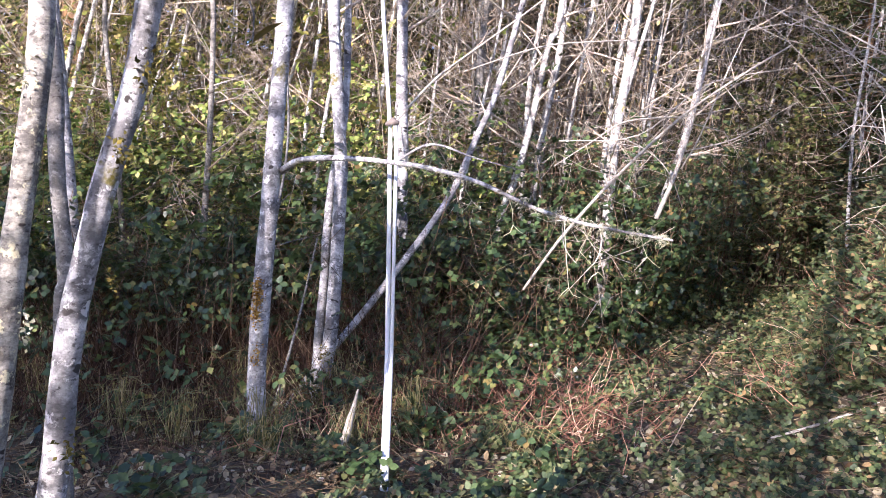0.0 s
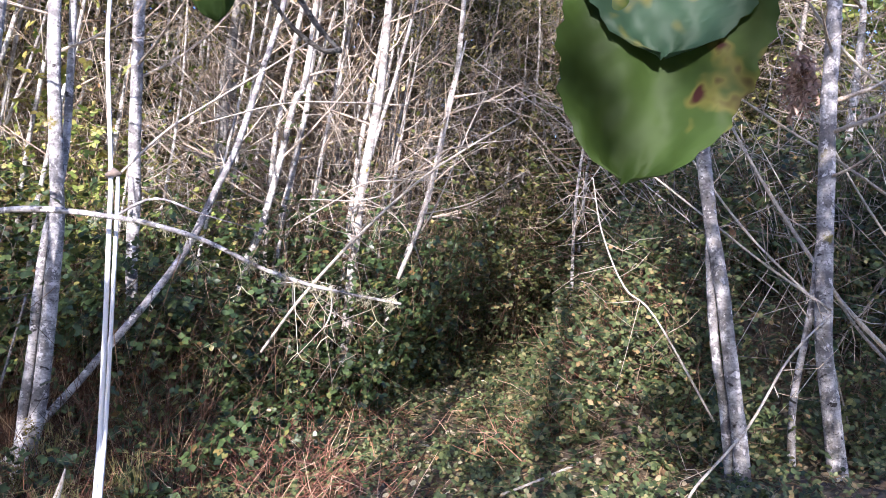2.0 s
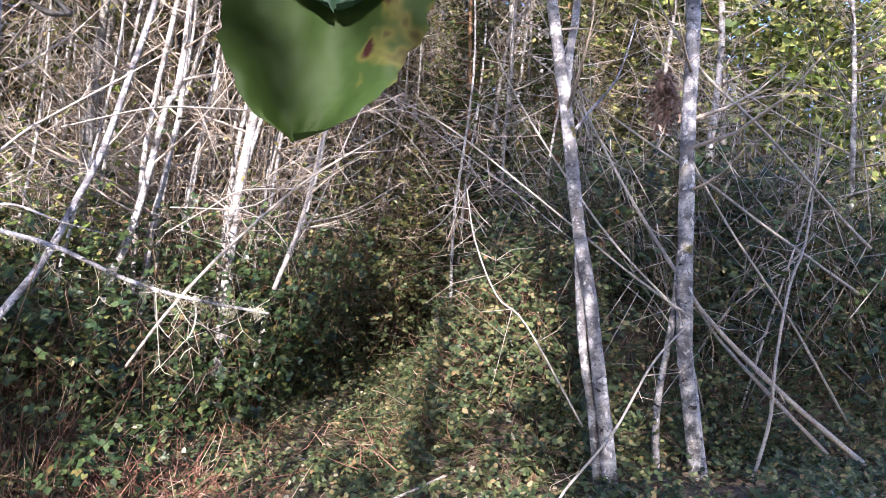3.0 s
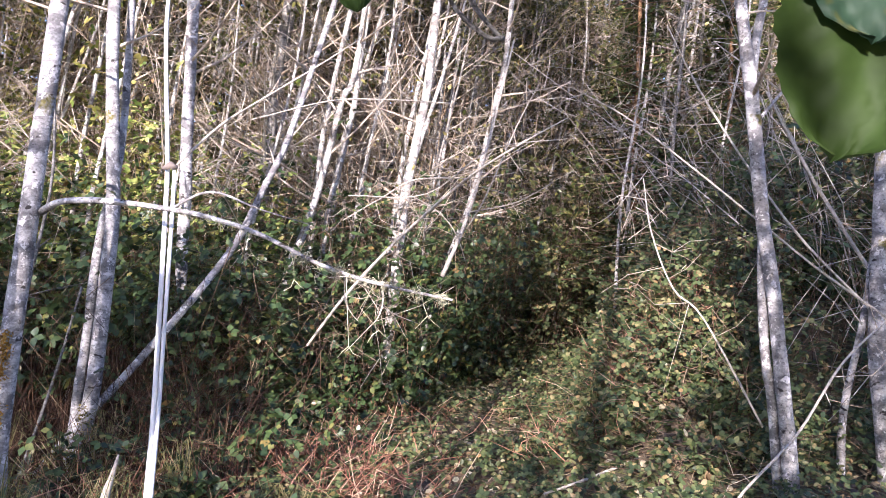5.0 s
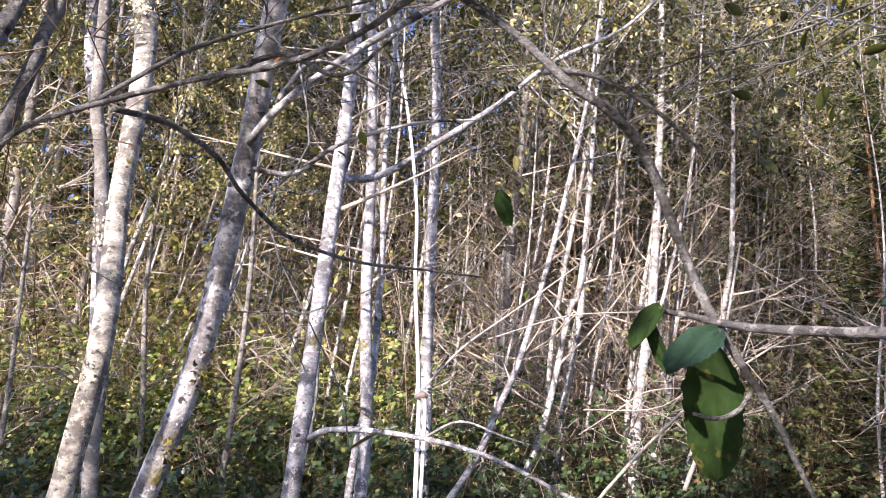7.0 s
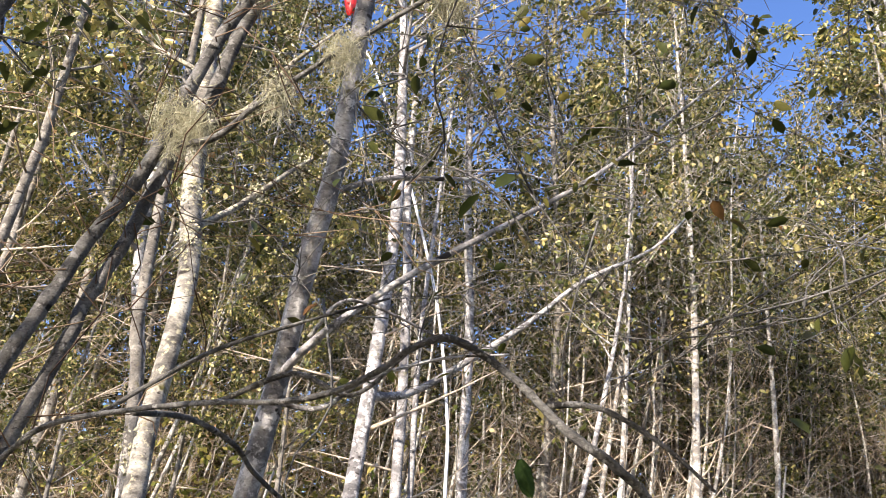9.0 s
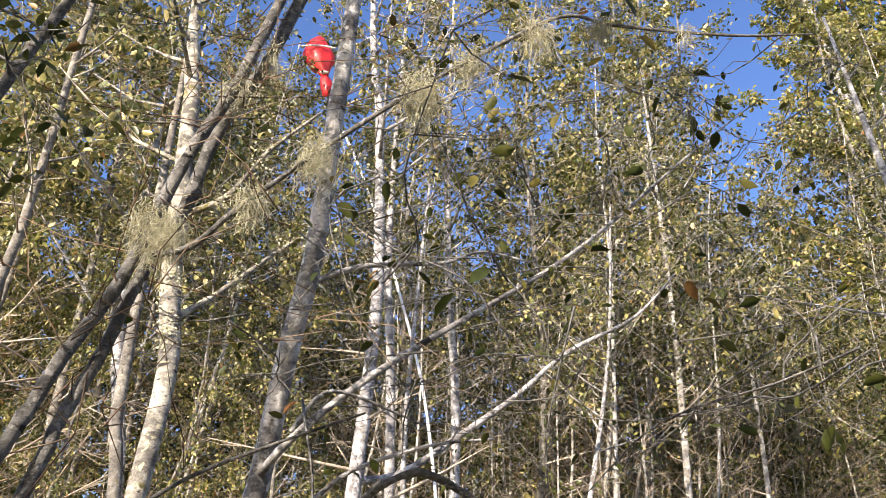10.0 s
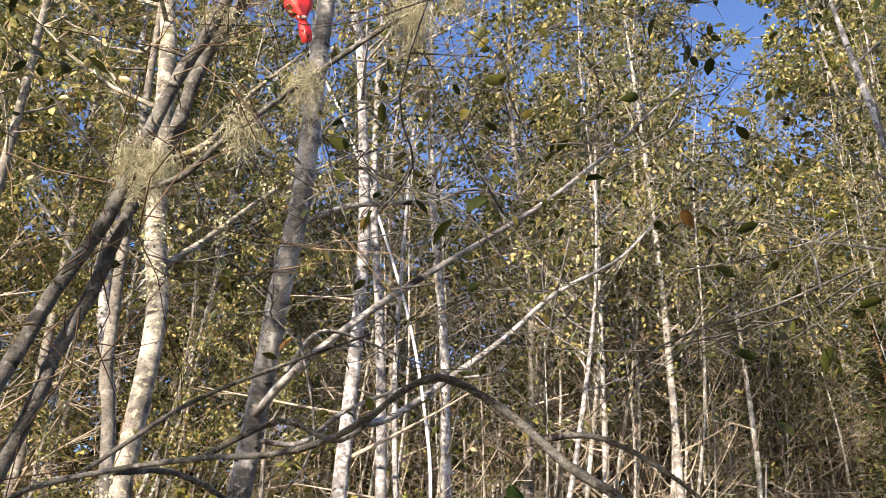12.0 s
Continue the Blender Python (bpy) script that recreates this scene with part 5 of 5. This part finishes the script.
for x, y, h, w in ((9.6, 15.6, 24, 2.6), (12.5, 18.5, 19, 3.0), (9.0, 22, 17, 2.6), (-11.8, 17, 13, 2.6), (-13, 22, 15, 3.0), (2.5, 27, 14, 3.0), (15, 13, 16, 2.8), (-3.5, 27, 13, 3.0), (7, 29, 16, 3.2), (-6.5, 14.5, 16, 1.9), (10.5, 12.8, 10, 2.2), (-5.6, 14.8, 17, 2.5), (-3.4, 19.0, 19, 3.0), (-9.3, 12.4, 14, 2.2), (11.2, 16.5, 23, 3.0)):
    conifer((x, y, float(ground_z(x, y)) - 0.1), h, w)
for x, y, h, w in ((4.9, 9.7, 5.4, 1.1), (6.1, 9.5, 4.4, 1.0), (5.6, 10.9, 6.2, 1.2), (7.0, 10.6, 5.6, 1.2)):
    conifer((x, y, float(ground_z(x, y)) - 0.1), h, w, True)


# ---- undergrowth ----
def stuff(name, geo, mat, label, category):
    return tagged(part(name, geo, mat), label, category, kind="stuff")


def scatter(n, x0, x1, y0, y1):
    return rng.uniform(x0, x1, n), rng.uniform(y0, y1, n)


# brush of bare twigs under the stand
geo = Geo()
x, y = scatter(1400, -9, 14, 9.6, 17)
keep = ((abs(x - trail_x(y)) > 0.9) | (y > 11)) & (rng.uniform(size=len(x)) > 0.86 * step(x / y, 0.18, 0.42))
x, y = x[keep], y[keep]
n = len(x)
g = ground_z(x, y)
a = np.stack([x, y, g - 0.03], 1)
h = rng.uniform(2.0, 7.0, n) * (0.75 + 0.25 * step(y, 8, 12))
b = a + np.stack([rng.normal(0.12, 0.26, n) * h, rng.normal(0, 0.15, n) * h, h], 1)
sticks(geo, a, b, 0.008, 0.003, 0.08)
for k in range(14):
    s = rng.uniform(0.35, 1.0, (n, 1))
    c = a + (b - a) * s
    v = rng.normal(size=(n, 3)) * (0.32, 0.26, 0.34)
    v[:, 2] += 0.10
    sticks(geo, c, c + v, 0.0042, 0.0017, 0.12)
stuff("dead_brush", geo, BRUSH, "tangle of bare sunlit twigs under the alders", "brush")
geo = Geo()
for k in range(18):
    c = a + (b - a) * rng.uniform(0.2, 1.1, (n, 1)) + rng.normal(size=(n, 3)) * 0.3
    leaves(geo, c, 0.075, 0.2, 0.6, fine=True, hang=0.3)
stuff("brush_leaves", geo, CROWN, "scattered olive leaves on the bare twigs", "leaves")


geo = Geo()
x, y = scatter(150, 4.8, 9.0, 5.2, 8.5)
n = len(x)
a = np.stack([x, y, ground_z(x, y) - 0.02], 1)
h = rng.uniform(1.0, 2.8, n)
b = a + np.stack([rng.normal(-0.2, 0.5, n) * h, rng.normal(0, 0.2, n) * h, h], 1)
sticks(geo, a, b, 0.009, 0.003, 0.1)
for k in range(8):
    c = a + (b - a) * rng.uniform(0.3, 1.0, (n, 1))
    v = rng.normal(size=(n, 3)) * (0.5, 0.3, 0.4)
    sticks(geo, c, c + v, 0.0045, 0.0018, 0.10)
stuff("bank_twigs", geo, GREY_TWIG, "tangle of dead grey twigs over the bank", "brush")


def thicket(name, label, n, x0, x1, y0, y1, top, mat, size, fill=(0.45, 1.0), each=10, fine=False):
    """Canes that stand up and arch over, with bramble leaves on their upper parts."""
    x, y = scatter(n, x0, x1, y0, y1)
    keep = (abs(x - path_x(y)) > 0.95 - 0.35 * step(y, 7, 9)) | (y > 10.5)
    x, y = x[keep], y[keep]
    n = len(x)
    g = ground_z(x, y)
    lush = np.sin(x * 2.3 + 1.1 * y) * np.sin(y * 1.9 - 0.8 * x) + 0.5 * np.sin(x * 5.1 - y * 3.3)
    h = top(x, y) * rng.uniform(0.6, 1.08, n) * (0.92 + 0.14 * lush)
    a = np.stack([x, y, g - 0.02], 1)
    b = a + np.stack([rng.normal(0, 0.22, n) * h, rng.normal(-0.04, 0.2, n) * h, h], 1)
    geo = Geo()
    sticks(geo, a[::3], b[::3], 0.0055, 0.003, 0.06)
    c = b + np.stack([rng.normal(0, 0.3, n), rng.normal(-0.12, 0.25, n), -rng.uniform(0.0, 0.5, n) * np.minimum(h, 1)], 1)
    sticks(geo, b, c, 0.003, 0.0015, 0.2)
    stuff(name + "_canes", geo, BROWN_TWIG, "brown canes of " + label, "stems")
    geo = Geo()
    for k in range(each):
        s = rng.uniform(*fill, (n, 1))
        p = a + (b - a) * s + rng.normal(size=(n, 3)) * (0.11, 0.11, 0.07)
        p = p[rng.uniform(size=n) < 0.72 + 0.4 * lush]
        trefoils(geo, p, size, 0.34, fine)
    p = b + (c - b) * rng.uniform(0, 1, (n, 1)) + rng.normal(size=(n, 3)) * 0.05
    trefoils(geo, p, size, 0.34, fine)
    stuff(name, geo, mat, "green leaves of " + label, "bush")


thicket("bramble_thicket", "the tall brambles behind the trees", 1500, -8.5, 0.0, 6.9, 10.2, lambda x, y: 1.75 + 0.25 * (y - 7), BRAMBLE, 0.066, fill=(0.5, 1.05), each=12, fine=True)
thicket("lime_thicket", "the sunlit saplings behind the brambles", 620, -7.5, 0.2, 8.3, 10.4, lambda x, y: 2.6 + 0.55 * (y - 8.3), LIME, 0.062, fill=(0.45, 1.05), each=24, fine=True)
thicket("bramble_mound", "the leafy brambles beside the trail", 950, -0.5, 3.2, 7.3, 9.8, lambda x, y: (1.0 + 0.52 * (y - 7)) * (1 - 0.72 * step(x, 0.8, 1.9) * (1 - step(y, 7.6, 8.4))), BRAMBLE, 0.064, fill=(0.12, 1.05), each=13, fine=True)
thicket("trail_brambles", "the brambles closing the trail at its bend", 1700, 0.8, 6.5, 8.9, 12.2, lambda x, y: 0.8 + 0.85 * step(y, 8.9, 10.2) + 0.5 * step(y, 10.2, 12), IVY, 0.06, fill=(0.1, 1.05), each=14, fine=True)
thicket("low_brambles", "the low brambles beside the bracken", 120, -1.0, 0.9, 6.2, 7.4, lambda x, y: 0.35 + 0.25 * step(y, 5.8, 7.0), BRAMBLE, 0.055, fill=(0.2, 1.05), each=8, fine=True)
thicket("bank_brambles", "the brambles on the bank", 2100, 2.6, 7.8, 4.9, 10.5, lambda x, y: 0.22 + (0.45 * step(x - trail_x(y), 0.9, 2.2) + 0.75 * step(x - trail_x(y), 1.7, 3.0)) * step(y, 4.6, 6.4), IVY, 0.047, fill=(0.2, 1.1), each=15, fine=True)
thicket("dark_brambles", "the shaded growth under the alders", 700, 4.8, 10.0, 5.2, 9.0, lambda x, y: 1.6 + 0 * x, BRAMBLE, 0.085, fill=(0.15, 1.0), each=12)
thicket("olive_thicket", "the leafy saplings under the stand", 620, 2.8, 12.5, 9.6, 13.5, lambda x, y: 3.2 + 0.35 * (y - 9.6), OLIVE, 0.08, fill=(0.3, 1.05), each=16)
thicket("lime_bush", "the sunlit bush behind the bank", 420, 9.0, 14.5, 8.0, 12.5, lambda x, y: 6.2 + 0 * x, LIME, 0.15, fill=(0.2, 1.05), each=26, fine=True)
thicket("golden_bush", "the yellowing bushes behind the trees", 560, -9.5, -1.2, 9.6, 12.5, lambda x, y: (3.8 + 0.7 * (y - 9.6)) * (1 - 0.4 * step(-x / y, 0.44, 0.5)), GOLD, 0.085, fill=(0.3, 1.05), each=18, fine=True)

# far woods that close the place
geo = Geo()
n = 3000
y = rng.uniform(15, 26, n)
x = rng.uniform(-0.85, 1.0, n) * y
top = y * np.interp(x / y, (-0.8, -0.66, -0.63, -0.5, -0.46, 0.0, 0.15, 0.42, 0.6, 1.0), (0.75, 0.6, 0.28, 0.28, 0.62, 0.62, 0.64, 0.64, 0.85, 0.8))
side = slice(0, 330)
x[side], y[side] = rng.uniform(14, 25, 330), rng.uniform(5, 18, 330)
top[side] = 11.0
open_left = (x / y < -0.2) & (rng.uniform(size=n) < 0.5)
x, y, top = x[~open_left], y[~open_left], top[~open_left]
n = len(x)
c = np.stack([x, y, ground_z(x, y) + 0.4 + top * rng.uniform(0, 1, n)], 1)
for k in range(28):
    leaves(geo, c + rng.normal(size=(n, 3)) * (0.75, 0.6, 0.5), 0.25, 0.2, 0.6, hang=0.2)
stuff("far_woods", geo, FAR_LEAF, "olive and brown leaf masses of the woods behind", "woods")
geo = Geo()
n = 2600
y = rng.uniform(16, 27, n)
x = rng.uniform(-0.7, 0.75, n) * y
keep = (x / y > -0.15) | (rng.uniform(size=n) < 0.45)
x, y = x[keep], y[keep]
n = len(x)
c = np.stack([x, y, ground_z(x, y) + 0.2 + 7.5 * rng.uniform(0, 1, n) ** 1.2], 1)
for k in range(30):
    leaves(geo, c + rng.normal(size=(n, 3)) * (0.8, 0.6, 0.5), 0.27, 0.3, 0.6, fine=True, hang=0.2)
stuff("far_thicket", geo, FAR_SUNLIT, "golden autumn thicket far behind the stand, lightened to cream as if sunlit", "woods")

# ground plants, litter and straw
HEAPS = ((0.75, 6.4, 0.45, 0.3, 330), (1.5, 7.6, 0.35, 0.4, 130), (3.0, 6.1, 0.3, 0.25, 150), (-0.45, 6.1, 0.4, 0.4, 190), (3.9, 6.6, 0.25, 0.3, 120), (0.95, 5.75, 0.35, 0.22, 150), (0.2, 6.8, 0.4, 0.3, 150), (-0.95, 6.0, 0.3, 0.35, 170), (3.25, 6.55, 0.35, 0.25, 170))


def bare(x, y):
    """False where the heaps of dead bracken lie."""
    keep = np.ones(len(x), bool)
    for cx, cy, sx, sy, _ in HEAPS:
        keep &= ((x - cx) / sx) ** 2 + ((y - cy) / sy) ** 2 > rng.uniform(0.1, 0.8, len(x))
    return keep


geo = Geo()
x, y = scatter(36000, -2.0, 7.5, 3.2, 10.5)
w = np.exp(-((x - path_x(y)) ** 2) / 0.2)
keep = (x > -0.9 + 0.5 * np.sin(y * 3)) & (rng.uniform(size=len(x)) > 0.35 * w) & (np.sin(x * 3.1 + y) * np.sin(y * 2.7 - x) + rng.normal(0, 0.35, len(x)) > -0.25) & bare(x, y)
x, y = x[keep], y[keep]
trefoils(geo, np.stack([x, y, ground_z(x, y) + rng.uniform(0.01, 0.16, len(x))], 1), 0.043, 0.4)
stuff("ground_ivy", geo, IVY, "low green bramble and ivy leaves over the trail", "plants")
geo = Geo()
x, y = scatter(4200, -5.5, 0.8, 4.4, 7.8)
clump = np.sin(x * 5 + y * 2) * np.sin(y * 4 - x) + rng.normal(0, 0.3, len(x)) > 0.35
x, y = x[clump], y[clump]
trefoils(geo, np.stack([x, y, ground_z(x, y) + rng.uniform(0.01, 0.22, len(x))], 1), 0.07, 0.4)
x, y = scatter(1300, -6.5, 0.6, 5.8, 8.0)
trefoils(geo, np.stack([x, y, ground_z(x, y) + rng.uniform(0.1, 1.3, len(x)) * step(y, 5.2, 7.2)], 1), 0.07, 0.3, False)
stuff("low_leaves", geo, BRAMBLE, "clumps of green leaves between the alder trunks", "plants")
geo = Geo()
x, y = scatter(14000, -5, 8, 3.0, 10.0)
leaves(geo, np.stack([x, y, ground_z(x, y) + rng.uniform(0.015, 0.05, len(x))], 1), 0.062, 0.5, 0.65, fine=True)
x, y = scatter(7000, -6, 6, -4.0, 3.2)
leaves(geo, np.stack([x, y, ground_z(x, y) + rng.uniform(0.015, 0.05, len(x))], 1), 0.07, 0.6, 0.65)
stuff("leaf_litter", geo, LITTER, "fallen brown and grey leaves", "leaves")
geo = Geo()
x, y = scatter(20000, -2.0, 7.0, 3.4, 10.5)
keep = rng.uniform(size=len(x)) < 0.25 + 0.75 * np.exp(-((x - path_x(y) - 0.3) ** 2) / 0.9)
x, y = x[keep], y[keep]
leaves(geo, np.stack([x, y, ground_z(x, y) + rng.uniform(0.02, 0.10, len(x))], 1), 0.048, 0.4, 0.8, fine=True)
stuff("trodden_leaves", geo, TRODDEN, "small pale and olive leaves trodden into the trail", "leaves")
geo = Geo()
x, y = scatter(9000, -5, 6.5, 4.0, 8.5)
keep = (x < 1.2) | (rng.uniform(size=len(x)) < 0.6)
x, y = x[keep], y[keep]
a = np.stack([x, y, ground_z(x, y) + 0.015], 1)
v = rng.normal(size=a.shape) * (0.22, 0.22, 0.05)
v[:, 2] = abs(v[:, 2]) + 0.01
sticks(geo, a, a + v, 0.0036, 0.0016, 0.15)
stuff("dry_straw", geo, STRAW, "dry straw and grass stems on the ground", "grass")
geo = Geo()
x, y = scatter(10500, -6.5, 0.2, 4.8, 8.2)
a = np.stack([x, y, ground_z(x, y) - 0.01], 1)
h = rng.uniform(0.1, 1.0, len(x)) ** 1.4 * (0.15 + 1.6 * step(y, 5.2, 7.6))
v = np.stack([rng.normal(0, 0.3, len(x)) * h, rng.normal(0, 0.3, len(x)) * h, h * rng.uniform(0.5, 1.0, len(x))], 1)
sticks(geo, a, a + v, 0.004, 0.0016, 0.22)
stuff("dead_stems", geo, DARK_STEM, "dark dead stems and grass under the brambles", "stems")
for cx, cy, tall in ((-1.2, 5.45, 0.5), (-1.1, 5.4, 0.35), (-0.95, 6.3, 0.45), (-0.75, 6.3, 0.6), (-0.2, 5.9, 0.5), (-1.4, 3.2, 0.3), (-2.3, 6.0, 0.5), (-3.0, 6.3, 0.6), (0.55, 5.5, 0.35), (3.4, 6.2, 0.4), (2.9, 6.5, 0.35), (2.75, 5.9, 0.4), (-0.6, 5.5, 0.45), (-1.8, 5.7, 0.5), (-0.3, 7.0, 0.6), (-1.5, 6.5, 0.7)):
    geo = Geo()
    n = 48
    a = np.stack([rng.normal(cx, 0.06, n), rng.normal(cy, 0.05, n), np.zeros(n)], 1)
    a[:, 2] = ground_z(a[:, 0], a[:, 1]) - 0.01
    w, out = rng.uniform(0, 2 * np.pi, n), rng.uniform(0.05, 0.35, n)
    b = a + np.stack([np.cos(w) * out * 0.5, np.sin(w) * out * 0.5, tall * rng.uniform(0.4, 0.9, n)], 1)
    c = b + np.stack([np.cos(w) * out * 0.9, np.sin(w) * out * 0.9, -tall * rng.uniform(-0.1, 0.45, n)], 1)
    sticks(geo, a, b, 0.0026, 0.002, 0.08)
    sticks(geo, b, c, 0.002, 0.0008, 0.12)
    tuft = part("grass_tuft", geo, TUFT)
    tagged(tuft, "arching tuft of dry straw-coloured grass on the forest floor", "grass", "dry grass tufts")
geo = Geo()
for cx, cy, sx, sy, n in HEAPS:
    x, y = rng.normal(cx, sx, n), rng.normal(cy, sy, n)
    a = np.stack([x, y, ground_z(x, y) + 0.0], 1)
    v = rng.normal(size=a.shape) * (0.19, 0.17, 0.14)
    v[:, 2] = abs(v[:, 2]) + 0.06
    sticks(geo, a, a + v, 0.0055, 0.002, 0.2)
stuff("red_bracken", geo, RED_STEMS, "heaps of reddish dead bracken stems", "bracken")

# single things on the ground
geo = Geo()
tube(geo, spline([(-0.12, 0, 0.03, 0.03), (-0.06, 0, 0.05, 0.075), (0.06, 0, 0.05, 0.08), (0.12, 0, 0.04, 0.05)], 3), 8, 0.08)
ob = part("litter_bottle", geo, TIN)
ob.location = (8.0, 18.0, float(ground_z(8.0, 18.0)) + 0.25)
tagged(ob, "pale blue crumpled plastic litter lying on the bank", "litter")

fern = thing("dead_fern", "withered pinkish-brown fern fronds hanging in the twigs", "fern", (4.65, 5.45, 3.28))
for k in range(7):
    geo = Geo()
    top = np.array([rng.normal(0, 0.05), rng.normal(0, 0.05), 0.25 + rng.normal(0, 0.04)])
    low = top + np.array([rng.normal(0, 0.12), rng.normal(0, 0.08), -0.5 * rng.uniform(0.6, 1.1)])
    sticks(geo, [top], [low], 0.004, 0.002, 0.1)
    u = rng.uniform(0.05, 1.0, (60, 1))
    leaves(geo, top + (low - top) * u + rng.normal(size=(60, 3)) * 0.02, 0.085, 0.2, 0.34, fine=True, hang=0.5)
    part("frond", geo, DEAD_FERN, fern)
